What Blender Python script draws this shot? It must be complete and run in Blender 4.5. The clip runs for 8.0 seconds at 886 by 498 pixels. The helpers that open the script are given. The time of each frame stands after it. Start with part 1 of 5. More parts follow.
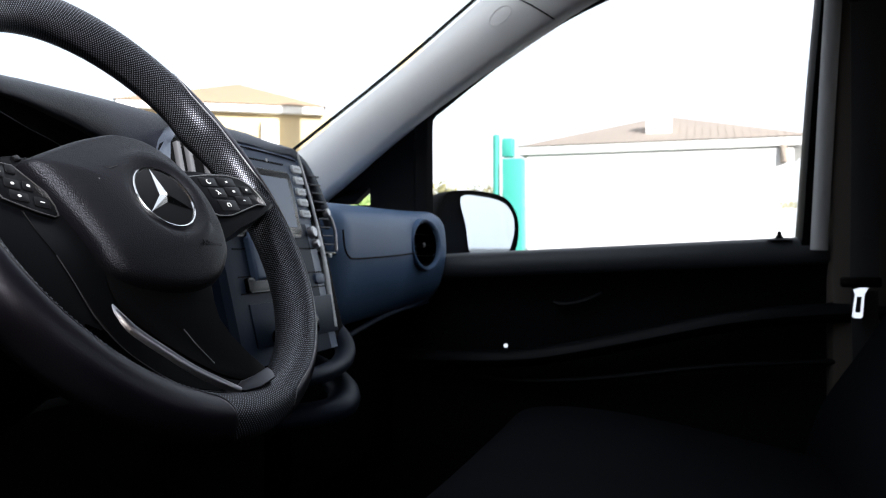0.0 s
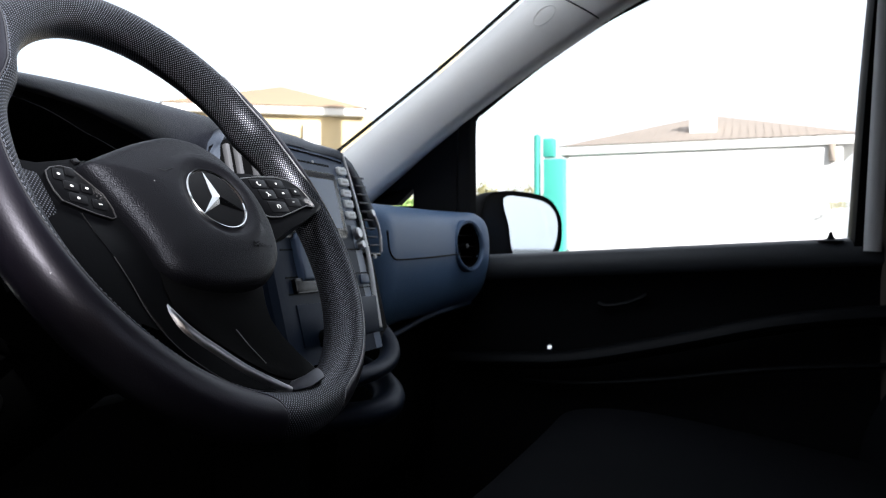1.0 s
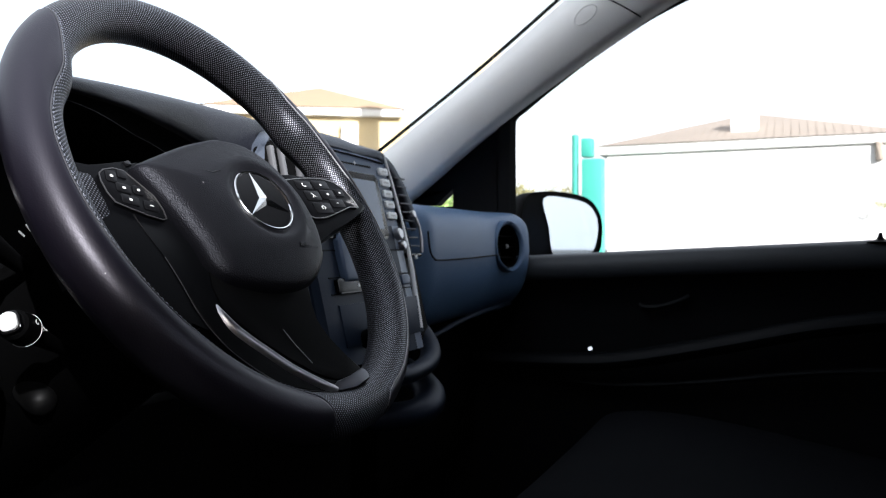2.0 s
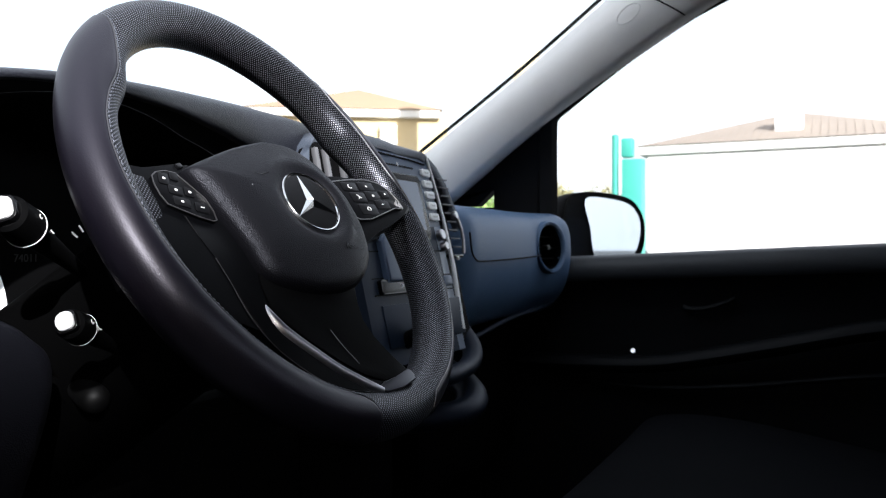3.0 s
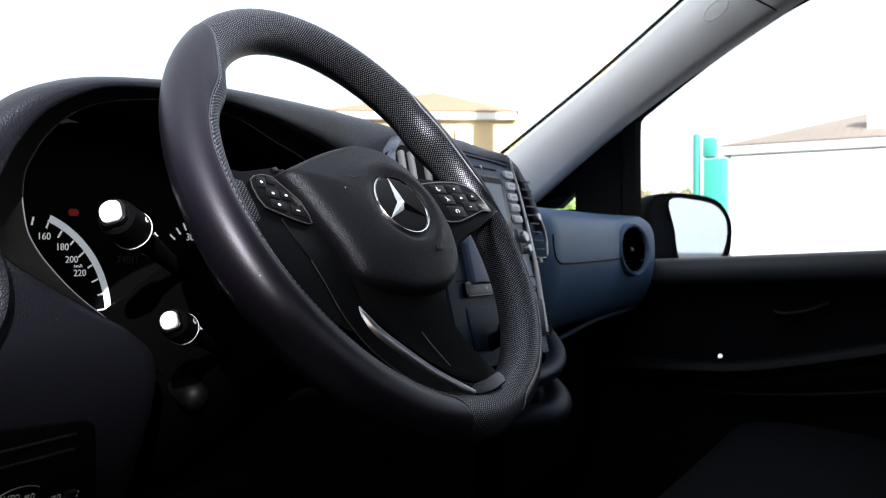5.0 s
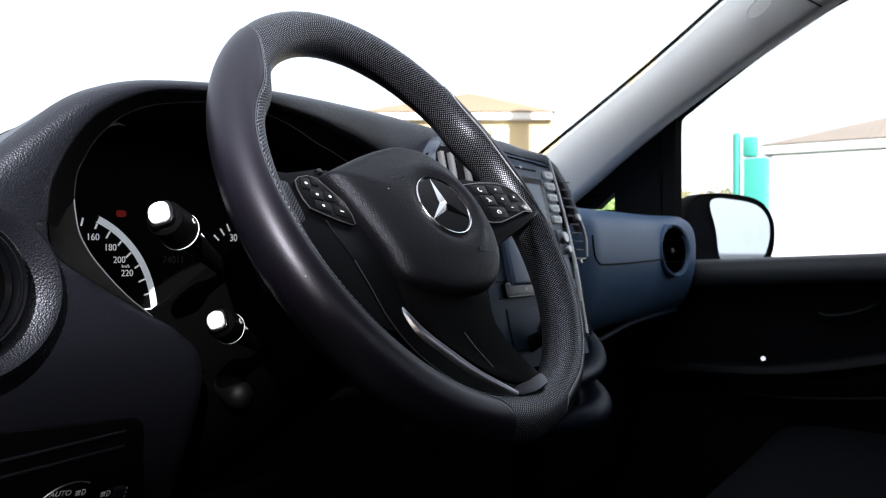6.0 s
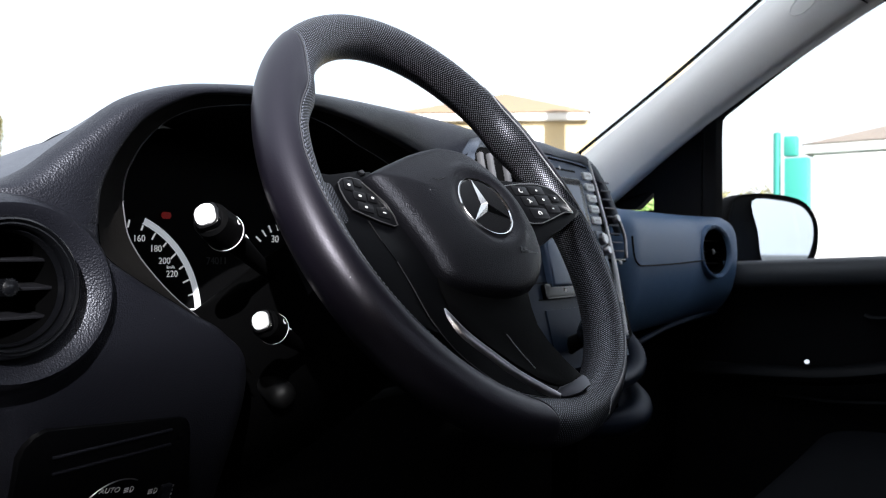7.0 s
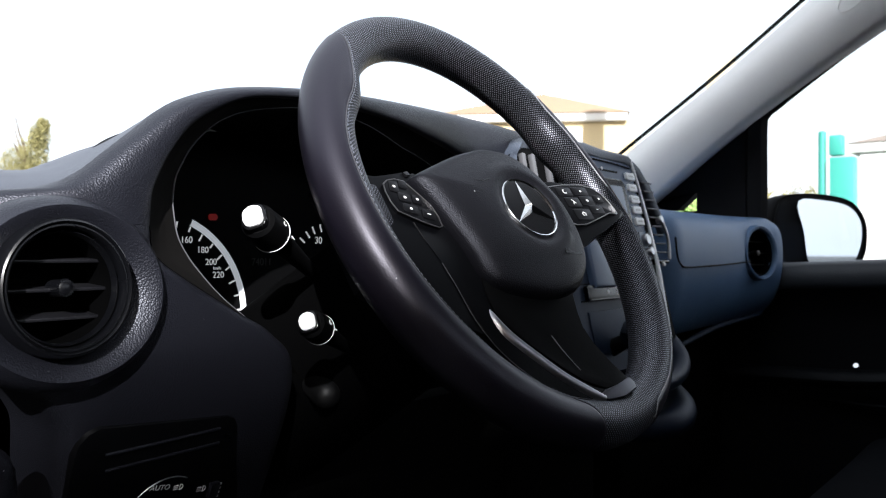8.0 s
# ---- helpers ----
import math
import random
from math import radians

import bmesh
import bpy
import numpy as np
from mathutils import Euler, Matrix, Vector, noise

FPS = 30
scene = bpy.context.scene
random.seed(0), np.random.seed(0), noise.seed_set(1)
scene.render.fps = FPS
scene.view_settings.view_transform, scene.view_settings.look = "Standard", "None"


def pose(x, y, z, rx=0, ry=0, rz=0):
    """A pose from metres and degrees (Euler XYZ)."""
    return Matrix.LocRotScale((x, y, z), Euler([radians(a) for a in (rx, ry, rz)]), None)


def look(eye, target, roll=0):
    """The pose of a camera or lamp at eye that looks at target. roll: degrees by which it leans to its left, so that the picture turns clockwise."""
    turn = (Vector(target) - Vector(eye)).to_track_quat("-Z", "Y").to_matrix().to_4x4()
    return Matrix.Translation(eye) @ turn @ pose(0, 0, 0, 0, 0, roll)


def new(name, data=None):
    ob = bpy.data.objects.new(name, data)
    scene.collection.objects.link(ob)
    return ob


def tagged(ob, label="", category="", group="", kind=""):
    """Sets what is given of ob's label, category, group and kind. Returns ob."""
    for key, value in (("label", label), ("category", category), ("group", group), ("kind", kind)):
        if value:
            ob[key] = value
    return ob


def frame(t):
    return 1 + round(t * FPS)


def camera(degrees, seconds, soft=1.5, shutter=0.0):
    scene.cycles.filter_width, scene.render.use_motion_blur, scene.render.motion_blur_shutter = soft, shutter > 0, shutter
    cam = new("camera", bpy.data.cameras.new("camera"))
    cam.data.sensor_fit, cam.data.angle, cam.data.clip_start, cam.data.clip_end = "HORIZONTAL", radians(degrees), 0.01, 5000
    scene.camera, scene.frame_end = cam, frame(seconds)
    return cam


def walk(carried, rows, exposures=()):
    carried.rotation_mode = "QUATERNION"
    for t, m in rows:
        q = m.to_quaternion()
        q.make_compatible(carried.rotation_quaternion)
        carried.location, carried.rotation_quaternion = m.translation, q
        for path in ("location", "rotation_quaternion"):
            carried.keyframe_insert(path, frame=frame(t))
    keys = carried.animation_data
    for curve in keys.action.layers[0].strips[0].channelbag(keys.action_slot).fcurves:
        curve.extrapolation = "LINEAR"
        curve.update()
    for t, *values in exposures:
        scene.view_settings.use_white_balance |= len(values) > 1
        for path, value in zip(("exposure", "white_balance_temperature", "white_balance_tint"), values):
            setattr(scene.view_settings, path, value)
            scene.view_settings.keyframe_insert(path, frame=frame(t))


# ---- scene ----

# ---- camera ----
E = 1.22                       # eye height above the ground, level with the window sill
cam = camera(57.0, 8.0, soft=1.1)
ROWS = [
    (0.0, 0.0068, -0.0196, -0.0014, -72.44, -0.19, 0.16),
    (0.5, 0.0060, -0.0166, -0.0012, -71.04, -0.18, 0.12),
    (1.0, 0.0051, -0.0136, -0.0009, -69.62, -0.14, 0.13),
    (1.5, 0.0042, -0.0108, -0.0007, -68.31, -0.12, 0.11),
    (3.0, 0.0011, -0.0026, -0.0001, -64.36, -0.05, 0.03),
    (3.5, 0.0, 0.0, 0.0, -62.91, 0.0, 0.0),
    (4.0, -0.0012, 0.0025, 0.0001, -61.54, 0.03, -0.03),
    (4.5, -0.0024, 0.0049, 0.0002, -60.33, 0.06, -0.04),
    (6.0, -0.0062, 0.0117, 0.0004, -56.58, 0.12, -0.11),
    (6.5, -0.0076, 0.0138, 0.0005, -55.45, 0.15, -0.11),
    (7.0, -0.0090, 0.0158, 0.0005, -54.13, 0.19, -0.12),
    (7.5, -0.0105, 0.0178, 0.0005, -52.77, 0.23, -0.12),
    (8.0, -0.0120, 0.0196, 0.0005, -51.49, 0.27, -0.12),
]
cam.data.dof.use_dof, cam.data.dof.focus_distance, cam.data.dof.aperture_fstop = True, 0.58, 17.0
EXPOSURE = 1.06
walk(cam, [(t, pose(x, y, E + z, 90 + pitch, roll, yaw)) for t, x, y, z, yaw, pitch, roll in ROWS],
     [(0.0, EXPOSURE, 6250, 10), (8.0, EXPOSURE, 6250, 10)])

# ---- world, sun ----
SUN_DIR = Vector((-0.64, -0.66, 0.44)).normalized()      # towards the sun, over the open driver's door
world = bpy.data.worlds.new("sky")
scene.world = world
world.use_nodes = True
wt = world.node_tree
sky = wt.nodes.new("ShaderNodeTexSky")
sky.sky_type, sky.sun_disc = "NISHITA", False
sky.sun_elevation = math.asin(SUN_DIR.z)
sky.sun_rotation = math.atan2(SUN_DIR.x, SUN_DIR.y)
sky.dust_density, sky.air_density = 3.0, 1.0
veil = wt.nodes.new("ShaderNodeTexNoise")          # thin high cloud
veil.inputs["Scale"].default_value, veil.inputs["Detail"].default_value = 2.2, 6.0
stretch = wt.nodes.new("ShaderNodeMapping")
stretch.inputs["Scale"].default_value = (1.0, 1.0, 3.5)
wt.links.new(wt.nodes.new("ShaderNodeTexCoord").outputs["Generated"], stretch.inputs["Vector"])
wt.links.new(stretch.outputs[0], veil.inputs["Vector"])
amount = wt.nodes.new("ShaderNodeMapRange")
amount.inputs["From Min"].default_value, amount.inputs["From Max"].default_value = 0.30, 0.62
amount.inputs["To Min"].default_value, amount.inputs["To Max"].default_value = 0.50, 0.88
wt.links.new(veil.outputs["Fac"], amount.inputs["Value"])
cloud = wt.nodes.new("ShaderNodeMix")
cloud.data_type = "RGBA"
cloud.inputs["B"].default_value = (5.25, 5.4, 5.7, 1)
wt.links.new(amount.outputs[0], cloud.inputs["Factor"])
wt.links.new(sky.outputs[0], cloud.inputs["A"])
wt.links.new(cloud.outputs["Result"], wt.nodes["Background"].inputs["Color"])
wt.nodes["Background"].inputs["Strength"].default_value = 0.15
sun = new("sun", bpy.data.lights.new("sun", "SUN"))
sun.data.energy, sun.data.angle, sun.data.color = 5.0, radians(0.5), (1.0, 0.98, 0.96)
sun.matrix_world = look(SUN_DIR * 50, (0, 0, 0))


# ---- materials ----
def node(nt, kind, **values):
    n = nt.nodes.new(kind)
    for key, value in values.items():
        n.inputs[key].default_value = value
    return n


def material(name, base, rough=0.5, metal=0.0, grain=0.0, grain_size=0.0013, blotch=0.15, blotch_size=0.12,
             bump=0.0, bump_size=0.004, rough_var=0.1, spec=0.5, emit=None, dust=0.0, tint=(1.0, 1.0, 1.0)):
    """A procedural surface: broad blotches and fine speckle in the colour, pebbled grain and fine noise in the relief."""
    m = bpy.data.materials.new(name)
    m.use_nodes = True
    nt = m.node_tree
    b = nt.nodes["Principled BSDF"]
    b.inputs["Metallic"].default_value = metal
    b.inputs["Specular IOR Level"].default_value = spec
    b.inputs["Specular Tint"].default_value = (*tint, 1)
    co = nt.nodes.new("ShaderNodeTexCoord").outputs["Object"]
    big = node(nt, "ShaderNodeTexNoise", Scale=1 / blotch_size, Detail=5.0)
    fine = node(nt, "ShaderNodeTexNoise", Scale=1 / max(bump_size, 1e-4), Detail=3.0)
    nt.links.new(co, big.inputs["Vector"]), nt.links.new(co, fine.inputs["Vector"])
    mixed = node(nt, "ShaderNodeMix")
    mixed.data_type = "RGBA"
    mixed.inputs["A"].default_value = (*[c * (1 - blotch) for c in base], 1)
    mixed.inputs["B"].default_value = (*[min(1, c * (1 + blotch)) for c in base], 1)
    blend = nt.nodes.new("ShaderNodeMath")
    blend.operation = "MULTIPLY_ADD"
    blend.inputs[1].default_value = 0.4
    nt.links.new(fine.outputs["Fac"], blend.inputs[0])
    half = nt.nodes.new("ShaderNodeMath")
    half.operation, half.inputs[1].default_value = "MULTIPLY", 0.6
    nt.links.new(big.outputs["Fac"], half.inputs[0])
    nt.links.new(half.outputs[0], blend.inputs[2])
    nt.links.new(blend.outputs[0], mixed.inputs["Factor"])
    nt.links.new(mixed.outputs["Result"], b.inputs["Base Color"])
    if dust:                                # sparse pale specks
        cell = node(nt, "ShaderNodeTexVoronoi", Scale=1 / 0.022)
        nt.links.new(co, cell.inputs["Vector"])
        speck = nt.nodes.new("ShaderNodeMath")
        speck.operation, speck.inputs[1].default_value = "LESS_THAN", 0.022
        nt.links.new(cell.outputs["Distance"], speck.inputs[0])
        pale = node(nt, "ShaderNodeMix")
        pale.data_type = "RGBA"
        pale.inputs["B"].default_value = (dust, dust, dust * 0.97, 1)
        nt.links.new(speck.outputs[0], pale.inputs["Factor"])
        nt.links.new(mixed.outputs["Result"], pale.inputs["A"])
        nt.links.new(pale.outputs["Result"], b.inputs["Base Color"])
    rr = node(nt, "ShaderNodeMapRange")
    rr.inputs["To Min"].default_value, rr.inputs["To Max"].default_value = max(0.02, rough - rough_var), min(1, rough + rough_var)
    nt.links.new(big.outputs["Fac"], rr.inputs["Value"])
    nt.links.new(rr.outputs["Result"], b.inputs["Roughness"])
    last = None
    if grain:
        vor = node(nt, "ShaderNodeTexVoronoi", Scale=1 / grain_size)
        nt.links.new(co, vor.inputs["Vector"])
        bp = node(nt, "ShaderNodeBump", Strength=grain, Distance=grain_size * 0.5)
        bp.invert = True
        nt.links.new(vor.outputs["Distance"], bp.inputs["Height"])
        last = bp
    if bump:
        bq = node(nt, "ShaderNodeBump", Strength=bump, Distance=bump_size * 0.3)
        nt.links.new(fine.outputs["Fac"], bq.inputs["Height"])
        if last:
            nt.links.new(last.outputs["Normal"], bq.inputs["Normal"])
        last = bq
    if last:
        nt.links.new(last.outputs["Normal"], b.inputs["Normal"])
    if emit:
        b.inputs["Emission Color"].default_value = (*emit[:3], 1)
        b.inputs["Emission Strength"].default_value = emit[3]
    return m


COOL = (0.86, 0.88, 1.0)            # blue of the skylight, put into the shine of dark plastics and leather


def perforated(name, pitch=0.0028):
    """Leather embossed with a close staggered grid of small raised dots, laid out by the UVs in metres."""
    m = material(name, (0.01, 0.01, 0.01), rough=0.42, rough_var=0.04, spec=1.0, tint=COOL)
    m.node_tree.nodes["Principled BSDF"].inputs["IOR"].default_value = 2.5
    nt = m.node_tree
    b = nt.nodes["Principled BSDF"]
    uv = nt.nodes.new("ShaderNodeTexCoord").outputs["UV"]
    sep = nt.nodes.new("ShaderNodeSeparateXYZ")
    nt.links.new(uv, sep.inputs[0])
    waves = []
    for axis in "XY":
        k = nt.nodes.new("ShaderNodeMath")
        k.operation, k.inputs[1].default_value = "MULTIPLY", math.tau / pitch
        nt.links.new(sep.outputs[axis], k.inputs[0])
        s = nt.nodes.new("ShaderNodeMath")
        s.operation = "SINE"
        nt.links.new(k.outputs[0], s.inputs[0])
        waves.append(s)
    p = nt.nodes.new("ShaderNodeMath")
    p.operation = "MULTIPLY"
    nt.links.new(waves[0].outputs[0], p.inputs[0]), nt.links.new(waves[1].outputs[0], p.inputs[1])
    dot = nt.nodes.new("ShaderNodeMapRange")
    dot.inputs["From Min"].default_value, dot.inputs["From Max"].default_value = 0.32, 0.72
    nt.links.new(p.outputs[0], dot.inputs["Value"])
    tint = nt.nodes.new("ShaderNodeMix")
    tint.data_type = "RGBA"
    tint.inputs["A"].default_value, tint.inputs["B"].default_value = (0.0014, 0.0014, 0.0018, 1), (0.012, 0.0118, 0.014, 1)
    nt.links.new(dot.outputs["Result"], tint.inputs["Factor"])
    nt.links.new(tint.outputs["Result"], b.inputs["Base Color"])
    shine = nt.nodes.new("ShaderNodeMapRange")          # the sunk gaps stay dull
    shine.inputs["To Min"].default_value, shine.inputs["To Max"].default_value = 0.06, 1.0
    nt.links.new(dot.outputs["Result"], shine.inputs["Value"])
    nt.links.new(shine.outputs["Result"], b.inputs["Specular IOR Level"])
    bp = node(nt, "ShaderNodeBump", Strength=0.8, Distance=0.0006)
    nt.links.new(dot.outputs["Result"], bp.inputs["Height"])
    nt.links.new(bp.outputs["Normal"], b.inputs["Normal"])
    return m


def glass(name, tint=(1, 1, 1), gloss=0.03):
    m = bpy.data.materials.new(name)
    m.use_nodes = True
    nt = m.node_tree
    nt.nodes.remove(nt.nodes["Principled BSDF"])
    clear = nt.nodes.new("ShaderNodeBsdfTransparent")
    clear.inputs[0].default_value = (*tint, 1)
    shine = nt.nodes.new("ShaderNodeBsdfGlossy")
    shine.inputs["Roughness"].default_value = 0.02
    mx = nt.nodes.new("ShaderNodeMixShader")
    mx.inputs[0].default_value = gloss
    nt.links.new(clear.outputs[0], mx.inputs[1]), nt.links.new(shine.outputs[0], mx.inputs[2])
    nt.links.new(mx.outputs[0], nt.nodes["Material Output"].inputs["Surface"])
    return m


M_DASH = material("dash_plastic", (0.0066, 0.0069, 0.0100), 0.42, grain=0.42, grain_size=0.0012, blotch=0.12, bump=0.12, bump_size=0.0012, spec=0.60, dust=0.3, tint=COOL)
# lighter copy of the dash plastic: light on the top is in the colour
M_DASHTOP = material("lit_dash_top_plastic", (0.048, 0.052, 0.068), 0.46, grain=0.4, grain_size=0.0011, bump=0.1, spec=0.5)
M_BLACK = material("black_plastic", (0.0022, 0.0022, 0.0024), 0.52, bump=0.15, bump_size=0.002, spec=0.0492)
# black plastic raised to dark grey: lens glare is put into the colour
M_GLARE_FRAME = material("glare_lifted_plastic", (0.0085, 0.0088, 0.0098), 0.5, bump=0.15, bump_size=0.002, spec=0.15)
M_GLOSS = material("gloss_black", (0.003, 0.003, 0.0035), 0.22, rough_var=0.05, spec=0.3)
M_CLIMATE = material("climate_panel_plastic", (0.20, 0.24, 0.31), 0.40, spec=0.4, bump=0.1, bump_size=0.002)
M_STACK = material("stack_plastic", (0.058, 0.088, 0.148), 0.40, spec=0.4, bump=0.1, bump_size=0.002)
# dash plastic lightened and blued: the pad's skylight is in the base colour
M_PDASH = material("skylit_pad_plastic", (0.074, 0.136, 0.240), 0.46, spec=0.55, grain=0.3, grain_size=0.0018, bump=0.1, tint=COOL)
M_LEATHER = material("smooth_leather", (0.0042, 0.0034, 0.0070), 0.40, grain=0.09, grain_size=0.0010, bump=0.05, bump_size=0.0018, spec=0.54, dust=0.35, tint=(0.92, 0.88, 1.0))
M_PERF = perforated("perforated_leather")
M_HUB = material("airbag_cover_plastic", (0.0034, 0.0033, 0.0044), 0.42, grain=0.48, grain_size=0.0009, bump=0.1, spec=0.21, dust=0.35, tint=COOL)
# lit copy of the seam welt, for the right grip
M_WELT = material("lit_welt", (0.22, 0.22, 0.23), 0.35, spec=0.8)
M_SPOKE = material("spoke_plastic", (0.0014, 0.0015, 0.0020), 0.40, bump=0.1, bump_size=0.002, spec=0.0984)
M_PAD = material("key_pad_plastic", (0.0025, 0.0026, 0.0032), 0.34, rough_var=0.05, spec=0.10)
M_KEYCAP = material("key_rubber", (0.0035, 0.0035, 0.0042), 0.36, spec=0.22)
M_EDGE = material("smoked_metal_edge", (0.44, 0.43, 0.45), 0.30, metal=1.0, rough_var=0.05)
M_BEZEL = material("bezel_edge", (0.10, 0.10, 0.11), 0.35, spec=0.8)
# the hood's light from the windscreen is likewise put into its colour
M_HOOD = material("lit_hood_plastic", (0.0585, 0.0702, 0.0936), 0.45, grain=0.4, grain_size=0.0012, spec=0.5)
M_STRIP = material("silver_strip_paint", (0.70, 0.70, 0.71), 0.32, metal=0.15)
# paler than the door panel: light on the sill's top is in the colour
M_SILL = material("lit_sill_plastic", (0.030, 0.034, 0.039), 0.45, grain=0.3, grain_size=0.002, spec=0.4)
M_LEAF_GREEN = material("fresh_leaves", (0.30, 0.46, 0.13), 0.7, blotch=0.25, blotch_size=0.4)
M_SLAT = material("vent_slat_plastic", (0.0085, 0.0085, 0.0105), 0.38, spec=0.45, bump=0.1, bump_size=0.001)
M_FOOT = material("smoked_metal_foot", (0.10, 0.10, 0.115), 0.38, metal=0.8)
M_KNOB = material("knob_plastic", (0.016, 0.018, 0.024), 0.25, spec=0.6)
M_LOCK = material("lock_plastic", (0.0022, 0.0022, 0.0024), 0.55, spec=0.35)
M_PANEL = material("switch_panel_plastic", (0.0020, 0.0021, 0.0026), 0.30, spec=0.2)
# blue-lit shade low on the console is put into this colour
M_CHIN = material("shaded_chin_plastic", (0.0050, 0.0090, 0.0185), 0.5, spec=0.2, bump=0.1, tint=COOL)
# shaded copy of the seam welt, for the left grip
M_SEAM = material("shaded_welt", (0.045, 0.045, 0.052), 0.4, spec=0.6)
M_THREAD = material("seam_thread", (0.13, 0.14, 0.17), 0.6)
M_SILVER = material("silver_paint", (0.16, 0.16, 0.17), 0.35, metal=0.3)
# grey keys raised to near-white: their brightness in light is in the colour
M_KEY = material("lit_key_plastic", (0.85, 0.87, 0.90), 0.4)
# darker, bluer fascia plastic: the lower console's shade is in the colour
M_TRAY = material("shaded_tray_plastic", (0.0090, 0.0175, 0.0360), 0.5, spec=0.246, bump=0.1)
M_CHROME = material("chrome", (0.75, 0.75, 0.75), 0.12, metal=1.0, rough_var=0.04, blotch=0.05)
M_SATIN = material("satin_silver", (0.42, 0.42, 0.43), 0.32, metal=0.9, rough_var=0.08, bump=0.05, bump_size=0.001)
M_DARKCHROME = material("dark_chrome", (0.18, 0.175, 0.18), 0.30, metal=0.9, rough_var=0.05)
M_CAP = material("stalk_cap_silver", (0.82, 0.82, 0.82), 0.35, metal=0.0)
M_ICON = material("white_print", (0.60, 0.60, 0.60), 0.6)
M_LIT = material("backlit_dial_print", (0.75, 0.75, 0.75), 0.6, emit=(1.0, 1.0, 1.0, 0.16))
# the ring is no lamp; emission adds the brightness of its reflection
M_DIAL = material("glowing_ring_silver", (0.80, 0.80, 0.82), 0.35, emit=(0.9, 0.95, 1.0, 0.16))
M_RING = material("vent_ring_black", (0.0030, 0.0032, 0.0042), 0.28, rough_var=0.04, spec=0.6)
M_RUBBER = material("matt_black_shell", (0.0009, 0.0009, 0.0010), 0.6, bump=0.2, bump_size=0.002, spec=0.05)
M_TUNNEL = material("dusty_black_plastic", (0.0065, 0.0058, 0.0054), 0.7, bump=0.2, bump_size=0.002, spec=0.1)
M_DIM = material("dim_print", (0.05, 0.05, 0.05), 0.6)
M_LAMP = material("red_warning_lamp", (0.10, 0.006, 0.004), 0.5, emit=(1.0, 0.02, 0.01, 0.03))
# blue-grey reflection on the display is painted as its base colour
M_SCREEN = material("sky_reflecting_display", (0.13, 0.17, 0.25), 0.12, rough_var=0.03)
M_TRIM = material("pillar_trim_fabric", (0.93, 0.90, 0.85), 0.75, bump=0.2, bump_size=0.0015)
M_TRIM2 = material("grey_edge_trim", (0.40, 0.40, 0.40), 0.7, bump=0.2, bump_size=0.0015)
# near-black: shade on the door's inside is put into the colour
M_DOOR = material("shaded_door_plastic", (0.0037, 0.0043, 0.0053), 0.50, grain=0.3, grain_size=0.002, bump=0.1, spec=0.107)
M_PILLAR = material("pillar_plastic", (0.065, 0.054, 0.044), 0.65, bump=0.2, bump_size=0.002, spec=0.3)
# cloth darkened so the colour itself holds the cab's deep shade
M_SEAT = material("shaded_seat_cloth", (0.0033, 0.0037, 0.0048), 0.95, bump=0.5, bump_size=0.0025, spec=0.041)
M_BELT = material("belt_webbing", (0.014, 0.014, 0.015), 0.85, bump=0.4, bump_size=0.0015)
M_BODY = material("painted_steel", (0.30, 0.30, 0.31), 0.4)
# near-black: the footwell's deep shade is put into the colour
M_FOOTWELL = material("footwell_shade_black", (0.0023, 0.0023, 0.0023), 0.9, bump=0.4, spec=0.041)
M_LINER = material("headliner", (0.32, 0.32, 0.31), 0.9, bump=0.3, bump_size=0.003)
M_MIRROR = material("mirror_glass", (0.62, 0.69, 0.76), 0.02, metal=1.0, rough_var=0.005, blotch=0.01)
M_GLASS = glass("window_glass", (0.97, 0.98, 0.97))
# dark surface of the unseen added walls that block light
M_BLOCKER = material("dark_light_blocker", (0.10, 0.075, 0.06), 0.9, bump=0.4, bump_size=0.03, blotch=0.2, blotch_size=0.5)
M_WALL = material("white_render", (0.80, 0.79, 0.76), 0.9, bump=0.4, bump_size=0.02, blotch=0.06, blotch_size=1.2)
M_CREAM = material("cream_render", (0.56, 0.45, 0.27), 0.9, bump=0.3, bump_size=0.02, blotch=0.08, blotch_size=1.5)
M_ROOF = material("roof_tile", (0.31, 0.255, 0.21), 0.85, bump=0.5, bump_size=0.05, blotch=0.2, blotch_size=0.4)
M_ROOF2 = material("orange_roof_tile", (0.38, 0.26, 0.16), 0.85, bump=0.5, bump_size=0.05, blotch=0.15, blotch_size=0.5)
M_GREEN = material("green_paint", (0.05, 0.34, 0.27), 0.5, blotch=0.12, bump=0.1)
M_CONCRETE = material("pole_concrete", (0.66, 0.56, 0.40), 0.9, bump=0.4, bump_size=0.02)
# unseen ground, dark so that little light bounces up into the cab
M_GROUND = material("dark_low_bounce_ground", (0.055, 0.053, 0.050), 0.95, bump=0.6, bump_size=0.03, blotch=0.25, blotch_size=1.0)
M_LEAF = material("leaves", (0.30, 0.27, 0.11), 0.7, blotch=0.25, blotch_size=0.4)
M_BARK = material("bark", (0.16, 0.12, 0.08), 0.9, bump=0.6, bump_size=0.02)


# ---- building helpers ----
def finish(bm, name, mat, sharp=35.0):
    me = bpy.data.meshes.new(name)
    bmesh.ops.recalc_face_normals(bm, faces=bm.faces[:])
    bm.to_mesh(me)
    bm.free()
    me.materials.append(mat)
    me.shade_smooth()
    me.set_sharp_from_angle(angle=radians(sharp))
    return me


